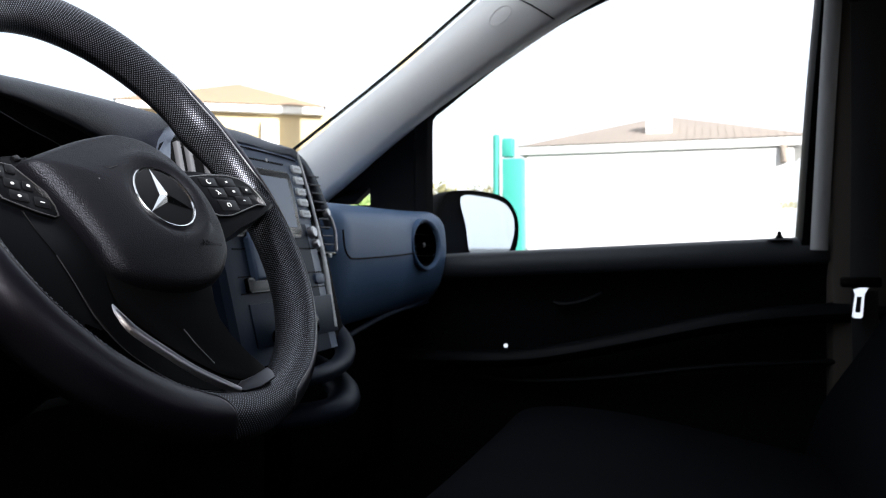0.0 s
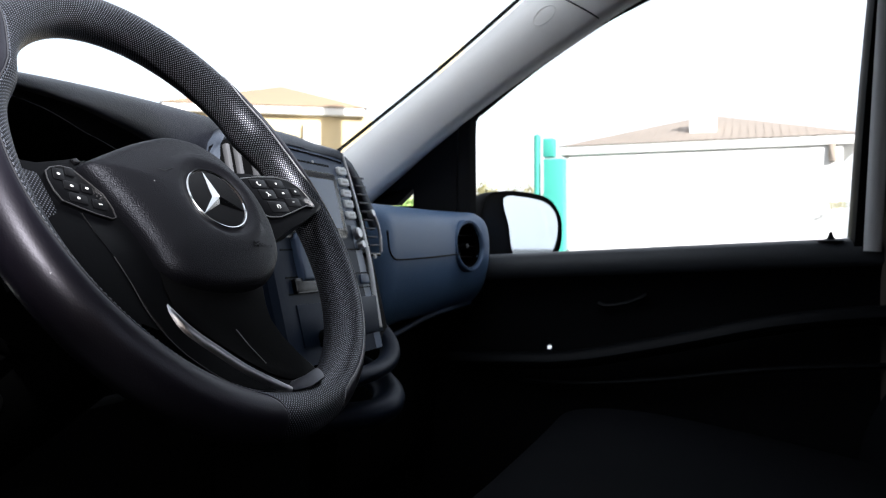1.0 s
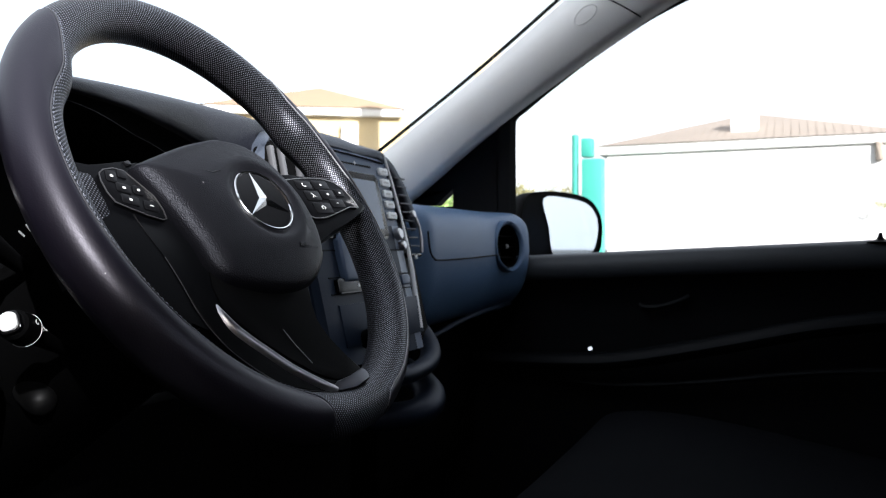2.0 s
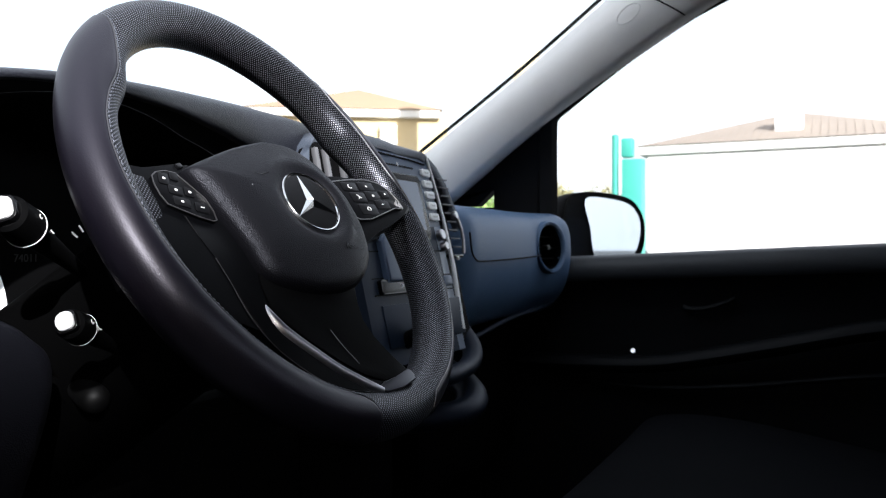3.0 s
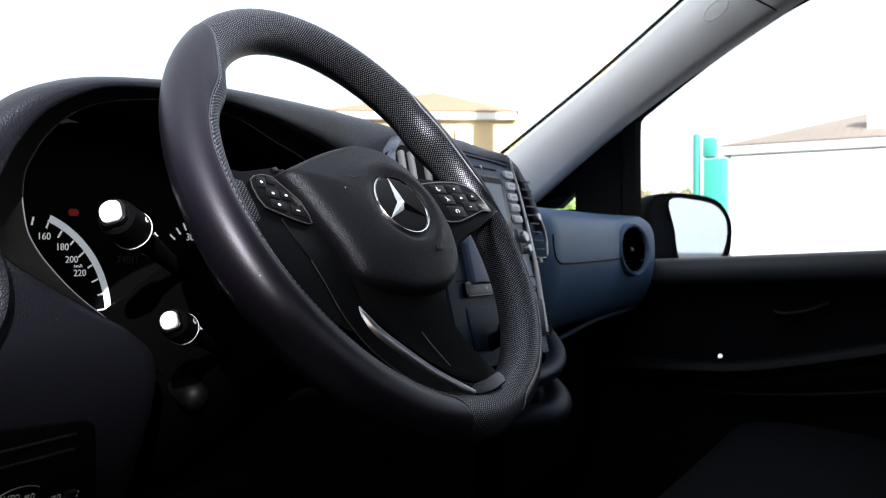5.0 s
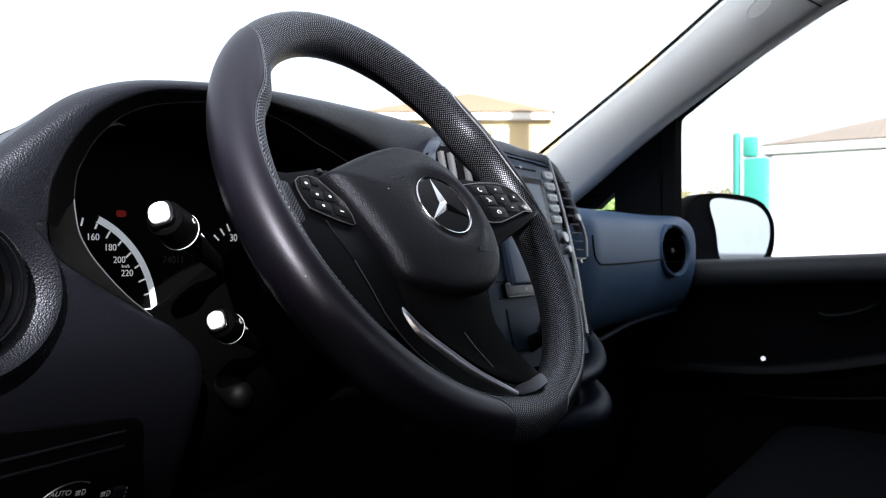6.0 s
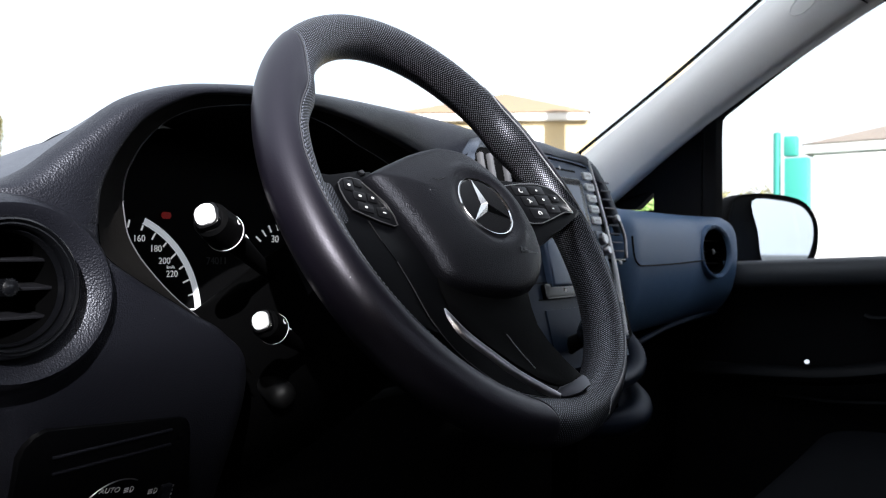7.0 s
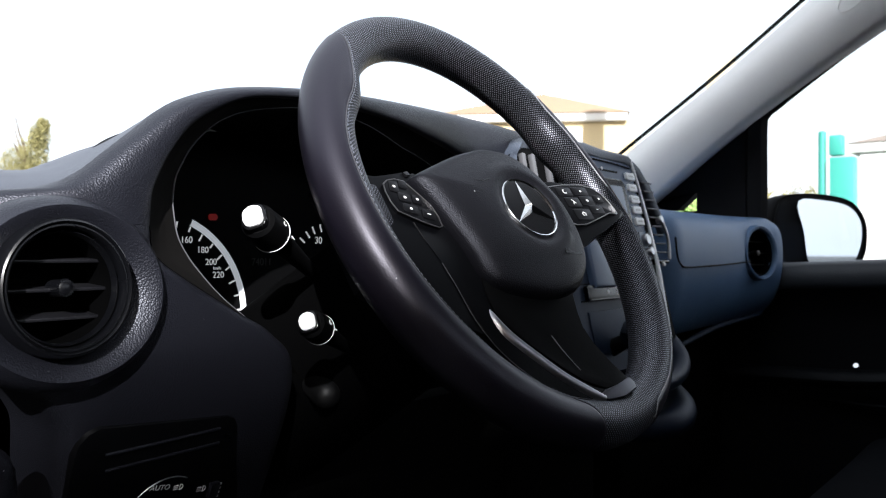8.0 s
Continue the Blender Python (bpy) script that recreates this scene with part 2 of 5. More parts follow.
def part(name, bm, mat, parent=None, label="", sharp=35.0):
    """Links a bmesh as one mesh object, under a thing or a part."""
    ob = new(name, finish(bm, name, mat, sharp))
    if parent:
        ob.parent = parent
    if label:
        ob["label"] = label
    return ob


def thing(name, label, category, m=None, group="", kind=""):
    ob = new(name)
    ob.empty_display_size = 0.02
    if m is not None:
        ob.matrix_world = m
    return tagged(ob, label, category, group, kind)


def box(lo, hi, bevel=0.0, seg=2, bm=None):
    bm = bm or bmesh.new()
    r = bmesh.ops.create_cube(bm, size=1.0)
    lo, hi = Vector(lo), Vector(hi)
    for v in r["verts"]:
        v.co = Vector(((lo[i] + hi[i]) / 2 + v.co[i] * (hi[i] - lo[i]) for i in range(3)))
    if bevel:
        edges = list({e for v in r["verts"] for e in v.link_edges})
        bmesh.ops.bevel(bm, geom=edges, offset=bevel, segments=seg, affect="EDGES", profile=0.5)
    return bm


def sheet(rows, close_u=False, close_v=False, bm=None):
    """A skin over rows of points, all rows of one length."""
    bm = bm or bmesh.new()
    vs = [[bm.verts.new(p) for p in row] for row in rows]
    nu, nv = len(rows), len(rows[0])
    for i in range(nu if close_u else nu - 1):
        for j in range(nv if close_v else nv - 1):
            quad = [vs[i][j], vs[(i + 1) % nu][j], vs[(i + 1) % nu][(j + 1) % nv], vs[i][(j + 1) % nv]]
            if len(set(quad)) == 4:
                bm.faces.new(quad)
    return bm


def prism(outline, z0, z1, bevel=0.0, bm=None, seg=2):
    """A flat plate of that outline (x, y), from z0 to z1, its upper rim rounded."""
    bm = bm or bmesh.new()
    lower = [bm.verts.new((x, y, z0)) for x, y in outline]
    upper = [bm.verts.new((x, y, z1)) for x, y in outline]
    n = len(outline)
    bm.faces.new(lower[::-1])
    top = bm.faces.new(upper)
    for i in range(n):
        bm.faces.new((lower[i], lower[(i + 1) % n], upper[(i + 1) % n], upper[i]))
    if bevel:
        bmesh.ops.bevel(bm, geom=list(top.edges), offset=bevel, segments=seg, affect="EDGES", profile=0.5)
    return bm


def lathe(profile, seg=48, bm=None, turn=math.tau, start=0.0):
    """A profile of (radius, z) turned about z."""
    full = abs(turn - math.tau) < 1e-6
    n = seg if full else seg + 1
    rows = [[(r * math.cos(start + turn * k / seg), r * math.sin(start + turn * k / seg), z) for r, z in profile] for k in range(n)]
    bm = sheet(rows, close_u=full, bm=bm)
    bmesh.ops.remove_doubles(bm, verts=bm.verts[:], dist=1e-6)
    return bm


def smooth(points, steps=6, closed=False):
    """Points on a Catmull-Rom curve through those given."""
    pts = [Vector(p) for p in points]
    n = len(pts)
    out = []
    for i in range(n if closed else n - 1):
        a = pts[(i - 1) % n] if closed or i > 0 else pts[0] * 2 - pts[1]
        b, c = pts[i], pts[(i + 1) % n]
        d = pts[(i + 2) % n] if closed or i + 2 < n else pts[-1] * 2 - pts[-2]
        for k in range(steps):
            t = k / steps
            out.append(0.5 * ((2 * b) + (c - a) * t + (2 * a - 5 * b + 4 * c - d) * t * t + (3 * b - a - 3 * c + d) * t ** 3))
    if not closed:
        out.append(pts[-1])
    return out


def tube(path, radius, seg=10, closed=False, flat=1.0, bm=None, up=(0, 0, 1)):
    """A round or flattened rod along a path. radius: one number or one for each point."""
    pts = [Vector(p) for p in path]
    n = len(pts)
    rows = []
    for i, p in enumerate(pts):
        a = pts[i - 1] if i or closed else p
        b = pts[(i + 1) % n] if i + 1 < n or closed else p
        t = (b - a).normalized()
        s = t.cross(Vector(up))
        s = s.normalized() if s.length > 1e-5 else Vector((1, 0, 0))
        w = s.cross(t)
        r = radius[i] if isinstance(radius, (list, tuple)) else radius
        rows.append([p + s * (r * math.cos(q)) + w * (r * flat * math.sin(q)) for q in (math.tau * k / seg for k in range(seg))])
    bm = sheet(rows, close_u=closed, close_v=True, bm=bm)
    if not closed:
        bm.verts.ensure_lookup_table()
        start = len(bm.verts) - n * seg
        bm.faces.new([bm.verts[start + k] for k in range(seg)][::-1])
        bm.faces.new([bm.verts[start + (n - 1) * seg + k] for k in range(seg)])
    return bm


def moved(bm, m):
    bmesh.ops.transform(bm, matrix=m, verts=bm.verts[:])
    return bm


def rounded(w, h, r, n=5):
    """The outline of a rounded rectangle about 0, 0."""
    out = []
    for cx, cy, a in ((w / 2 - r, h / 2 - r, 0), (-w / 2 + r, h / 2 - r, 90), (-w / 2 + r, -h / 2 + r, 180), (w / 2 - r, -h / 2 + r, 270)):
        out += [(cx + r * math.cos(radians(a + 90 * k / n)), cy + r * math.sin(radians(a + 90 * k / n))) for k in range(n + 1)]
    return out


def soft_corners(points, f=0.22, n=4):
    """A polygon with each corner rounded off."""
    out = []
    m = len(points)
    for i in range(m):
        p, a, b = Vector(points[i]), Vector(points[i - 1]), Vector(points[(i + 1) % m])
        s, e = p + (a - p) * f, p + (b - p) * f
        for k in range(n + 1):
            t = k / n
            q = s * (1 - t) ** 2 + p * (2 * t * (1 - t)) + e * t * t
            out.append((q.x, q.y))
    return out


def lettering(name, words, size, m, mat, parent, depth=0.0002, label=""):
    cu = bpy.data.curves.new(name, "FONT")
    cu.body, cu.size, cu.extrude = words, size, depth
    cu.align_x, cu.align_y = "CENTER", "CENTER"
    tmp = bpy.data.objects.new(name, cu)
    me = bpy.data.meshes.new_from_object(tmp)
    bpy.data.objects.remove(tmp)
    me.materials.clear()
    me.materials.append(mat)
    ob = new(name, me)
    ob.parent = parent
    ob.matrix_local = m
    if label:
        ob["label"] = label
    return ob


def face_at(x, y, z, lean=0.0, turn=0.0):
    """A plate's place on a surface that looks rearwards; lean tips its top forwards, turn swings it to the driver."""
    return pose(x, y, z, 90 - lean, 0, turn)

# ---- large structure: ground, van shell ----
ground = part("ground", sheet([[(-400 + 40 * i, -400 + 40 * j, 0) for j in range(21)] for i in range(21)]), M_GROUND)
tagged(ground, "unseen ground round the parked van, kept dark to limit bounce light", "ground", kind="structure")

floor = part("floor", box((0.12, -1.2, 0.46), (1.70, 0.95, 0.50), 0.01), M_FOOTWELL)
tagged(floor, "cab floor, its deep shade put into a near-black colour", "floor", kind="structure")
ceiling = part("ceiling", box((0.10, -1.2, 1.86), (1.72, 0.12, 1.90), 0.015), M_LINER)
tagged(ceiling, "light grey fabric headliner of the van cab", "ceiling", kind="structure")
back = part("wall_rear", box((0.10, -1.25, 0.46), (1.72, -1.20, 1.34), 0.01), M_DOOR)
tagged(back, "dark half-height bulkhead behind the seats", "wall", kind="structure")
rocker = part("wall_sill", box((0.06, -1.2, 0.36), (0.14, 0.95, 0.52), 0.02), M_BODY)
tagged(rocker, "grey painted sill under the open driver's door", "sill", kind="structure")
firewall = part("wall_front", box((0.10, 0.95, 0.46), (1.72, 1.00, 1.20), 0.01), M_FOOTWELL)
tagged(firewall, "bulkhead ahead of the footwell, its shade put into the black", "wall", kind="structure")
kick = part("wall_kick_panel", box((1.62, 0.68, 0.46), (1.72, 0.98, 1.20), 0.01), M_DOOR)
tagged(kick, "dark footwell side panel ahead of the passenger door", "panel", kind="structure")
# unseen; its front edge is placed to keep sun off the console
rear_side = part("wall_driver_side", box((0.10, -1.2, 0.46), (0.16, -0.21, 1.88), 0.02), M_DOOR)
tagged(rear_side, "dark pillar trim out of view, its edge set to shade the console", "wall", kind="structure")
# added out of view: holds skylight off the dashboard
beside = part("wall_light_block_beside", box((-1.7, -0.7, 0), (-1.4, 7.0, 2.8), 0.02), M_BLOCKER)
tagged(beside, "plain dark wall added out of view to block skylight beside the van", "wall", kind="structure")
header = part("wall_door_header", box((0.05, -1.2, 1.845), (0.14, 0.14, 1.89), 0.01), M_BODY)
tagged(header, "grey painted header over the open driver's door", "wall", kind="structure")
header = part("wall_passenger_header", box((1.62, -1.2, 1.765), (1.72, 0.16, 1.89), 0.01), M_LINER)
tagged(header, "grey lining over the passenger door", "wall", kind="structure")
# added out of view: dark so little light comes from behind
blocker = part("wall_light_block_west", box((-12.0, -4.0, 0), (-9.0, 12.0, 6.8), 0.02), M_BLOCKER)
tagged(blocker, "plain dark block added out of view to cut skylight from behind the camera", "wall", kind="structure")
# added out of view: its height sets where sunlight ends in the cab
blocker = part("wall_sun_block_south", box((-34.0, -12.0, 0), (-1.0, -9.0, 7.475), 0.02), M_BLOCKER)
tagged(blocker, "plain dark block added out of view to cut off the low sun", "wall", kind="structure")
hinge = part("wall_hinge_pillar", box((0.08, 0.62, 0.40), (0.15, 0.98, 1.24), 0.015), M_BODY)
tagged(hinge, "grey painted hinge pillar of the driver's door", "pillar", kind="structure")


def dash_points():
    """Lip of the dial recess, outer crease of the hood, and the line on which its skin ends further forward: (x, z) triples and the crease's y."""
    return [
        ((0.270, 1.237), (0.100, 1.240), (0.10, 1.275), 0.486),
        ((0.271, 1.252), (0.170, 1.253), (0.20, 1.279), 0.486),
        ((0.272, 1.261), (0.208, 1.258), (0.255, 1.281), 0.486),
        ((0.276, 1.271), (0.228, 1.267), (0.28, 1.284), 0.486),
        ((0.281, 1.281), (0.246, 1.282), (0.30, 1.292), 0.486),
        ((0.290, 1.294), (0.264, 1.297), (0.322, 1.301), 0.486),
        ((0.302, 1.306), (0.285, 1.314), (0.346, 1.312), 0.486),
        ((0.322, 1.318), (0.307, 1.325), (0.368, 1.322), 0.486),
        ((0.345, 1.327), (0.335, 1.334), (0.395, 1.330), 0.488),
        ((0.381, 1.332), (0.376, 1.341), (0.425, 1.336), 0.490),
        ((0.425, 1.334), (0.425, 1.347), (0.455, 1.340), 0.494),
        ((0.470, 1.332), (0.475, 1.351), (0.495, 1.343), 0.499),
        ((0.502, 1.329), (0.525, 1.354), (0.540, 1.345), 0.505),
        ((0.532, 1.323), (0.575, 1.356), (0.585, 1.346), 0.510),
        ((0.570, 1.314), (0.625, 1.357), (0.635, 1.346), 0.513),
        ((0.612, 1.300), (0.675, 1.357), (0.680, 1.346), 0.515),
        ((0.655, 1.278), (0.722, 1.356), (0.725, 1.346), 0.516),
        ((0.690, 1.250), (0.765, 1.354), (0.765, 1.346), 0.517),
        ((0.712, 1.220), (0.805, 1.345), (0.805, 1.346), 0.518),
    ]


def dashboard_shell():
    """The driver's side of the dashboard: face, rounded hood lip, hood top and the dark tunnel to the dials."""
    top = thing("dashboard", "black grained plastic dashboard, driver's side with a hooded dial recess", "dashboard")
    pts = dash_points()
    eye = Vector((0.0, 0.0, E))

    def deep(row, n, under_cut=0.0):
        """The hood draws away from the driver towards the middle of the van."""
        out = []
        for k, p in enumerate(row):
            f = max(0.0, k / (n - 1) - 0.42) / 0.58
            out.append(eye + (p - eye) * (1 + (0.11 + under_cut) * f * f * (3 - 2 * f)))
        return out
    lip = smooth([(x, 0, z) for (x, z), _, _, _ in pts], 4)
    crease = smooth([(x, y, z) for _, (x, z), _, y in pts], 4)
    far = smooth([(x, 0, z) for _, _, (x, z), _ in pts], 4)
    crease0 = crease
    rows = []
    for a, b in zip(lip, crease):
        back = b.y - 0.486
        row = []
        for f, y in ((0.0, 0.476), (0.03, 0.4715), (0.08, 0.470), (0.25, 0.4690), (0.45, 0.4690), (0.65, 0.4700), (0.80, 0.4725), (0.90, 0.476), (0.97, 0.4805), (1.0, 0.486)):
            row.append((a.x + (b.x - a.x) * f, y + back * f * 1.0, a.z + (b.z - a.z) * f))
        rows.append(row)
    n = len(rows)
    across = (0.0, 0.03, 0.08, 0.25, 0.45, 0.65, 0.80, 0.90, 0.97, 1.0)
    cols = [deep([Vector(r[k]) for r in rows], n, 0.09 * (1 - across[k])) for k in range(len(rows[0]))]
    rows = [list(r) for r in zip(*cols)]
    crease = [r[-1] for r in rows]
    lip_line = [r[0] for r in rows]
    bm = bowed(sheet(rows))
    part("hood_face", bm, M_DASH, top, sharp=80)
    far = [Vector((c.x + (b.x - q.x), 0, c.z + (b.z - q.z) * 0.9)) for b, c, q in zip(crease, far, crease0)]
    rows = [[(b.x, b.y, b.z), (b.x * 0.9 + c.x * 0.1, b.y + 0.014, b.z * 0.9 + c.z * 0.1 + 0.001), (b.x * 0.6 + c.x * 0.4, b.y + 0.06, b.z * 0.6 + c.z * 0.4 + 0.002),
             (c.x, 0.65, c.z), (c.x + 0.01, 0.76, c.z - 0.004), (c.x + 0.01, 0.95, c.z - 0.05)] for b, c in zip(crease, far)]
    part("dash_top", bowed(sheet(rows)), M_DASHTOP, top, "grained dash top, sunlight put into its dark grey", sharp=80)
    # the panel under the hood, beside the steering column; it turns under towards the knees
    edge_l = smooth([(0.10, 0, 1.237), (0.124, 0, 1.200), (0.165, 0, 1.168), (0.1945, 0, 1.147), (0.2149, 0, 1.1264), (0.2225, 0, 1.10), (0.229, 0, 1.03), (0.229, 0, 0.80)], 8)
    edge_r = smooth([(0.270, 0, 1.237), (0.274, 0, 1.219), (0.296, 0, 1.203), (0.336, 0, 1.180), (0.366, 0, 1.163), (0.392, 0, 1.130), (0.397, 0, 1.03), (0.397, 0, 0.80)], 8)
    steps = [(0.0, 0.535), (0.0, 0.478), (0.015, 0.4715)] + [(0.05 + 0.88 * k / 30, 0.469 + 0.001 * max(0.0, k / 30 - 0.8) * 5) for k in range(31)] + [(0.98, 0.4725), (1.0, 0.477)]
    rows = []
    for a, b in zip(edge_l, edge_r):
        row = []
        for f, y in steps:
            z = a.z + (b.z - a.z) * f
            row.append((a.x + (b.x - a.x) * f, y + under(z), z))
        row.append((b.x + 0.004, 0.60 + under(b.z), b.z))
        rows.append(row)
    bm = sheet(rows)
    pierce(bowed(bm))
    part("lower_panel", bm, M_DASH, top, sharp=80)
    low_l = [(0.392, 1.130), (0.366, 1.163), (0.336, 1.180), (0.296, 1.203), (0.274, 1.219)]
    low_r = [(0.712, 1.19), (0.70, 1.16), (0.67, 1.13)]
    line = smooth([(x, 0.476, z) for x, z in low_l] + [tuple(lip_line[0])], 4)[:-1] + lip_line + smooth([tuple(lip_line[-1])] + [(x * 1.20, 0.571, E + (z - E) * 1.20) for x, z in low_r], 4)[1:]
    hub = Vector((0.50, 0, 1.21))

    def ring(k, y):
        out = []
        for p in line:
            w = 1.0 if p.x > 0.55 else min(1.0, max(0.25, (p.z - 1.172) / 0.035))
            out.append(((p + (hub - p) * k * w).x, max(y, p.y + (y - 0.476) * 0.7), (p + (hub - p) * k * w * 0.5).z))
        return out
    outline = smooth([(0.4020, 0.499, 1.1280), (0.3900, 0.499, 1.1480), (0.3750, 0.499, 1.1620), (0.3599, 0.499, 1.1744), (0.3451, 0.499, 1.1853), (0.3323, 0.499, 1.1965), (0.3208, 0.499, 1.2085), (0.3127, 0.499, 1.2181), (0.3052, 0.499, 1.2310),
                      (0.3021, 0.499, 1.2453), (0.3012, 0.499, 1.2562), (0.3029, 0.499, 1.2691), (0.3072, 0.499, 1.2786), (0.3164, 0.499, 1.2932), (0.3318, 0.499, 1.3082), (0.3480, 0.499, 1.3178), (0.3644, 0.499, 1.3237),
                      (0.3847, 0.499, 1.3282), (0.4113, 0.499, 1.3324), (0.4450, 0.499, 1.3345), (0.4900, 0.499, 1.3330), (0.5400, 0.499, 1.3200)], 8)
    middle = Vector((0.470, 0, 1.235))

    def turned(p):
        return math.atan2(p.z - middle.z, middle.x - p.x)

    def bezel_point(p, old):
        """The bezel beside the lip's point p: on the outline at the driver's end, on the old ring towards the middle of the van."""
        flat = eye + (p - eye) * (0.476 / p.y)
        near = min(outline, key=lambda b: abs(turned(b) - turned(flat)))
        depth = max(0.499, p.y + 0.016)
        near = eye + (near - eye) * (depth / 0.499)
        w = min(1.0, max(0.0, (flat.x - 0.44) / 0.10))
        return near * (1 - w) + Vector(old) * w
    rim = [bezel_point(p, q) for p, q in zip(line, ring(0.160, 0.499))]

    def inside(k, y):
        turn = [1.0 if r.x > 0.5 else max(0.0, 1.0 - (0.5 - r.x) / 0.05) for r in rim]       # runs straight back at the driver's end
        return [Vector((r.x + (hub.x - r.x) * k * w, r.y + y, r.z + (hub.z - r.z) * k * w * 0.5)) for r, w in zip(rim, turn)]
    between_rows = [[p + (r - p) * f + Vector((0, 0.004 * math.sin(math.pi * f), 0)) for p, r in zip(line, rim)] for f in (0.0, 0.12, 0.4, 0.7, 0.97)]
    part("hood_inner_lip", sheet(list(zip(*between_rows))), M_TUNNEL, top, sharp=80)
    part("dial_bezel", tube(rim, 0.0005, 6), M_BEZEL, top, "thin bright line round the dial recess")
    part("dial_tunnel", sheet(list(zip(*[inside(0.19 * f, 0.155 * f) for f in (0.0, 0.2, 0.4, 0.6, 0.8, 1.0)]))), M_TUNNEL, top, sharp=15)
    # recessed knee panel with two long slots and the lamp switch
    m = face_at(0.294, 0.4980, 1.073, -24.4)
    knee = part("switch_panel", prism([(-0.062, -0.065), (-0.0645, 0.0), (-0.0668, 0.0290), (-0.0650, 0.0375), (-0.0605, 0.0438), (-0.0535, 0.0472), (0.040, 0.0385), (0.046, 0.036), (0.050, 0.031), (0.062, -0.010), (0.073, -0.040), (0.075, -0.065)], -0.006, 0.0, 0.0007), M_PANEL, top, "glossy black switch panel")
    knee.matrix_local = m
    for x, y in ((-0.0055, 0.029), (-0.003, 0.017)):
        part("slot", moved(box((-0.041, -0.0008, -0.001), (0.041, 0.0008, 0.0016), 0.0004), pose(x, y, 0, 0, 0, 2.2)), M_DASH, knee)
    part("switch_ring", tube([(0.006 + 0.027 * math.cos(radians(a)), -0.029 + 0.027 * math.sin(radians(a)), 0.0004) for a in range(60, 170, 8)], 0.0005, 6), M_SATIN, knee)
    part("rotary_knob", moved(lathe([(0, 0.012), (0.013, 0.012), (0.016, 0.010), (0.017, 0.0), (0, 0.0)], 32), pose(0.008, -0.045, 0.0)), M_BLACK, knee)
    lettering("lettering", "AUTO", 0.0056, pose(0.000, -0.0087, 0.0004, 0, 0, -10), M_ICON, knee)
    for x, y in ((0.0155, -0.0119), (0.0355, -0.0186)):
        arc = [(x + 0.0024 * math.cos(radians(a)), y + 0.0022 * math.sin(radians(a)), 0.0006) for a in range(-90, 91, 15)]
        part("symbol", tube(arc + [arc[0]], 0.00035, 5), M_ICON, knee, "white lamp symbol")
        for k in (-1, 0, 1):
            part("symbol", box((x - 0.0045, y + k * 0.0014 - 0.0003, 0.0), (x - 0.0012, y + k * 0.0014 + 0.0003, 0.0006)), M_ICON, knee, "white lamp symbol")
    part("thumb_wheel", moved(box((-0.004, -0.006, 0.0), (0.004, 0.006, 0.004), 0.001), pose(0.044, -0.0208, 0)), M_DASH, knee)
    for k in range(4):
        part("symbol", box((0.0505, -0.030 + k * 0.0035, 0.0), (0.0518, -0.0285 + k * 0.0035, 0.0005)), M_ICON, knee)
    # black box gives the shade of the footwell
    part("footwell_cover", box((0.40, 0.62, 0.70), (0.875, 0.66, 1.055), 0.01), M_FOOTWELL, top)
    # grained grip beside the panel; a black sheet stands for the dark gap's shade
    part("gap_shade_sheet", sheet([[(0.10, 0.60, 1.25), (0.214, 0.60, 1.25)], [(0.10, 0.60, 0.80), (0.214, 0.60, 0.80)]]), M_RUBBER, top)
    grip = smooth([(0.165, 0.475, 1.122), (0.180, 0.474, 1.121), (0.1905, 0.476, 1.114), (0.195, 0.480, 1.100), (0.195, 0.488, 1.07), (0.193, 0.50, 1.02), (0.19, 0.52, 0.90)], 5)
    part("grab_grip", tube([p + Vector((-0.013, 0, -0.008)) for p in grip], 0.010, 12), M_DASH, top, "black grained grip")
    return top


def bowed(bm):
    """The face swings forwards towards the driver's door."""
    for v in bm.verts:
        v.co.y += 3.0 * max(0.0, 0.255 - v.co.x) ** 2
    return bm


def pierce(bm):
    """Opens the skin where the round vent sits."""
    gone = [f for f in bm.faces if all(math.hypot(v.co.x - 0.210, v.co.z - 1.197) < 0.0485 and v.co.y < 0.50 for v in f.verts)]
    bmesh.ops.delete(bm, geom=gone, context="FACES")


def under(z):
    """How far the lower panel draws back from the face at the height z."""
    d = max(0.0, 1.165 - z)
    return 0.55 * d * d / (d + 0.06)


dash = dashboard_shell()


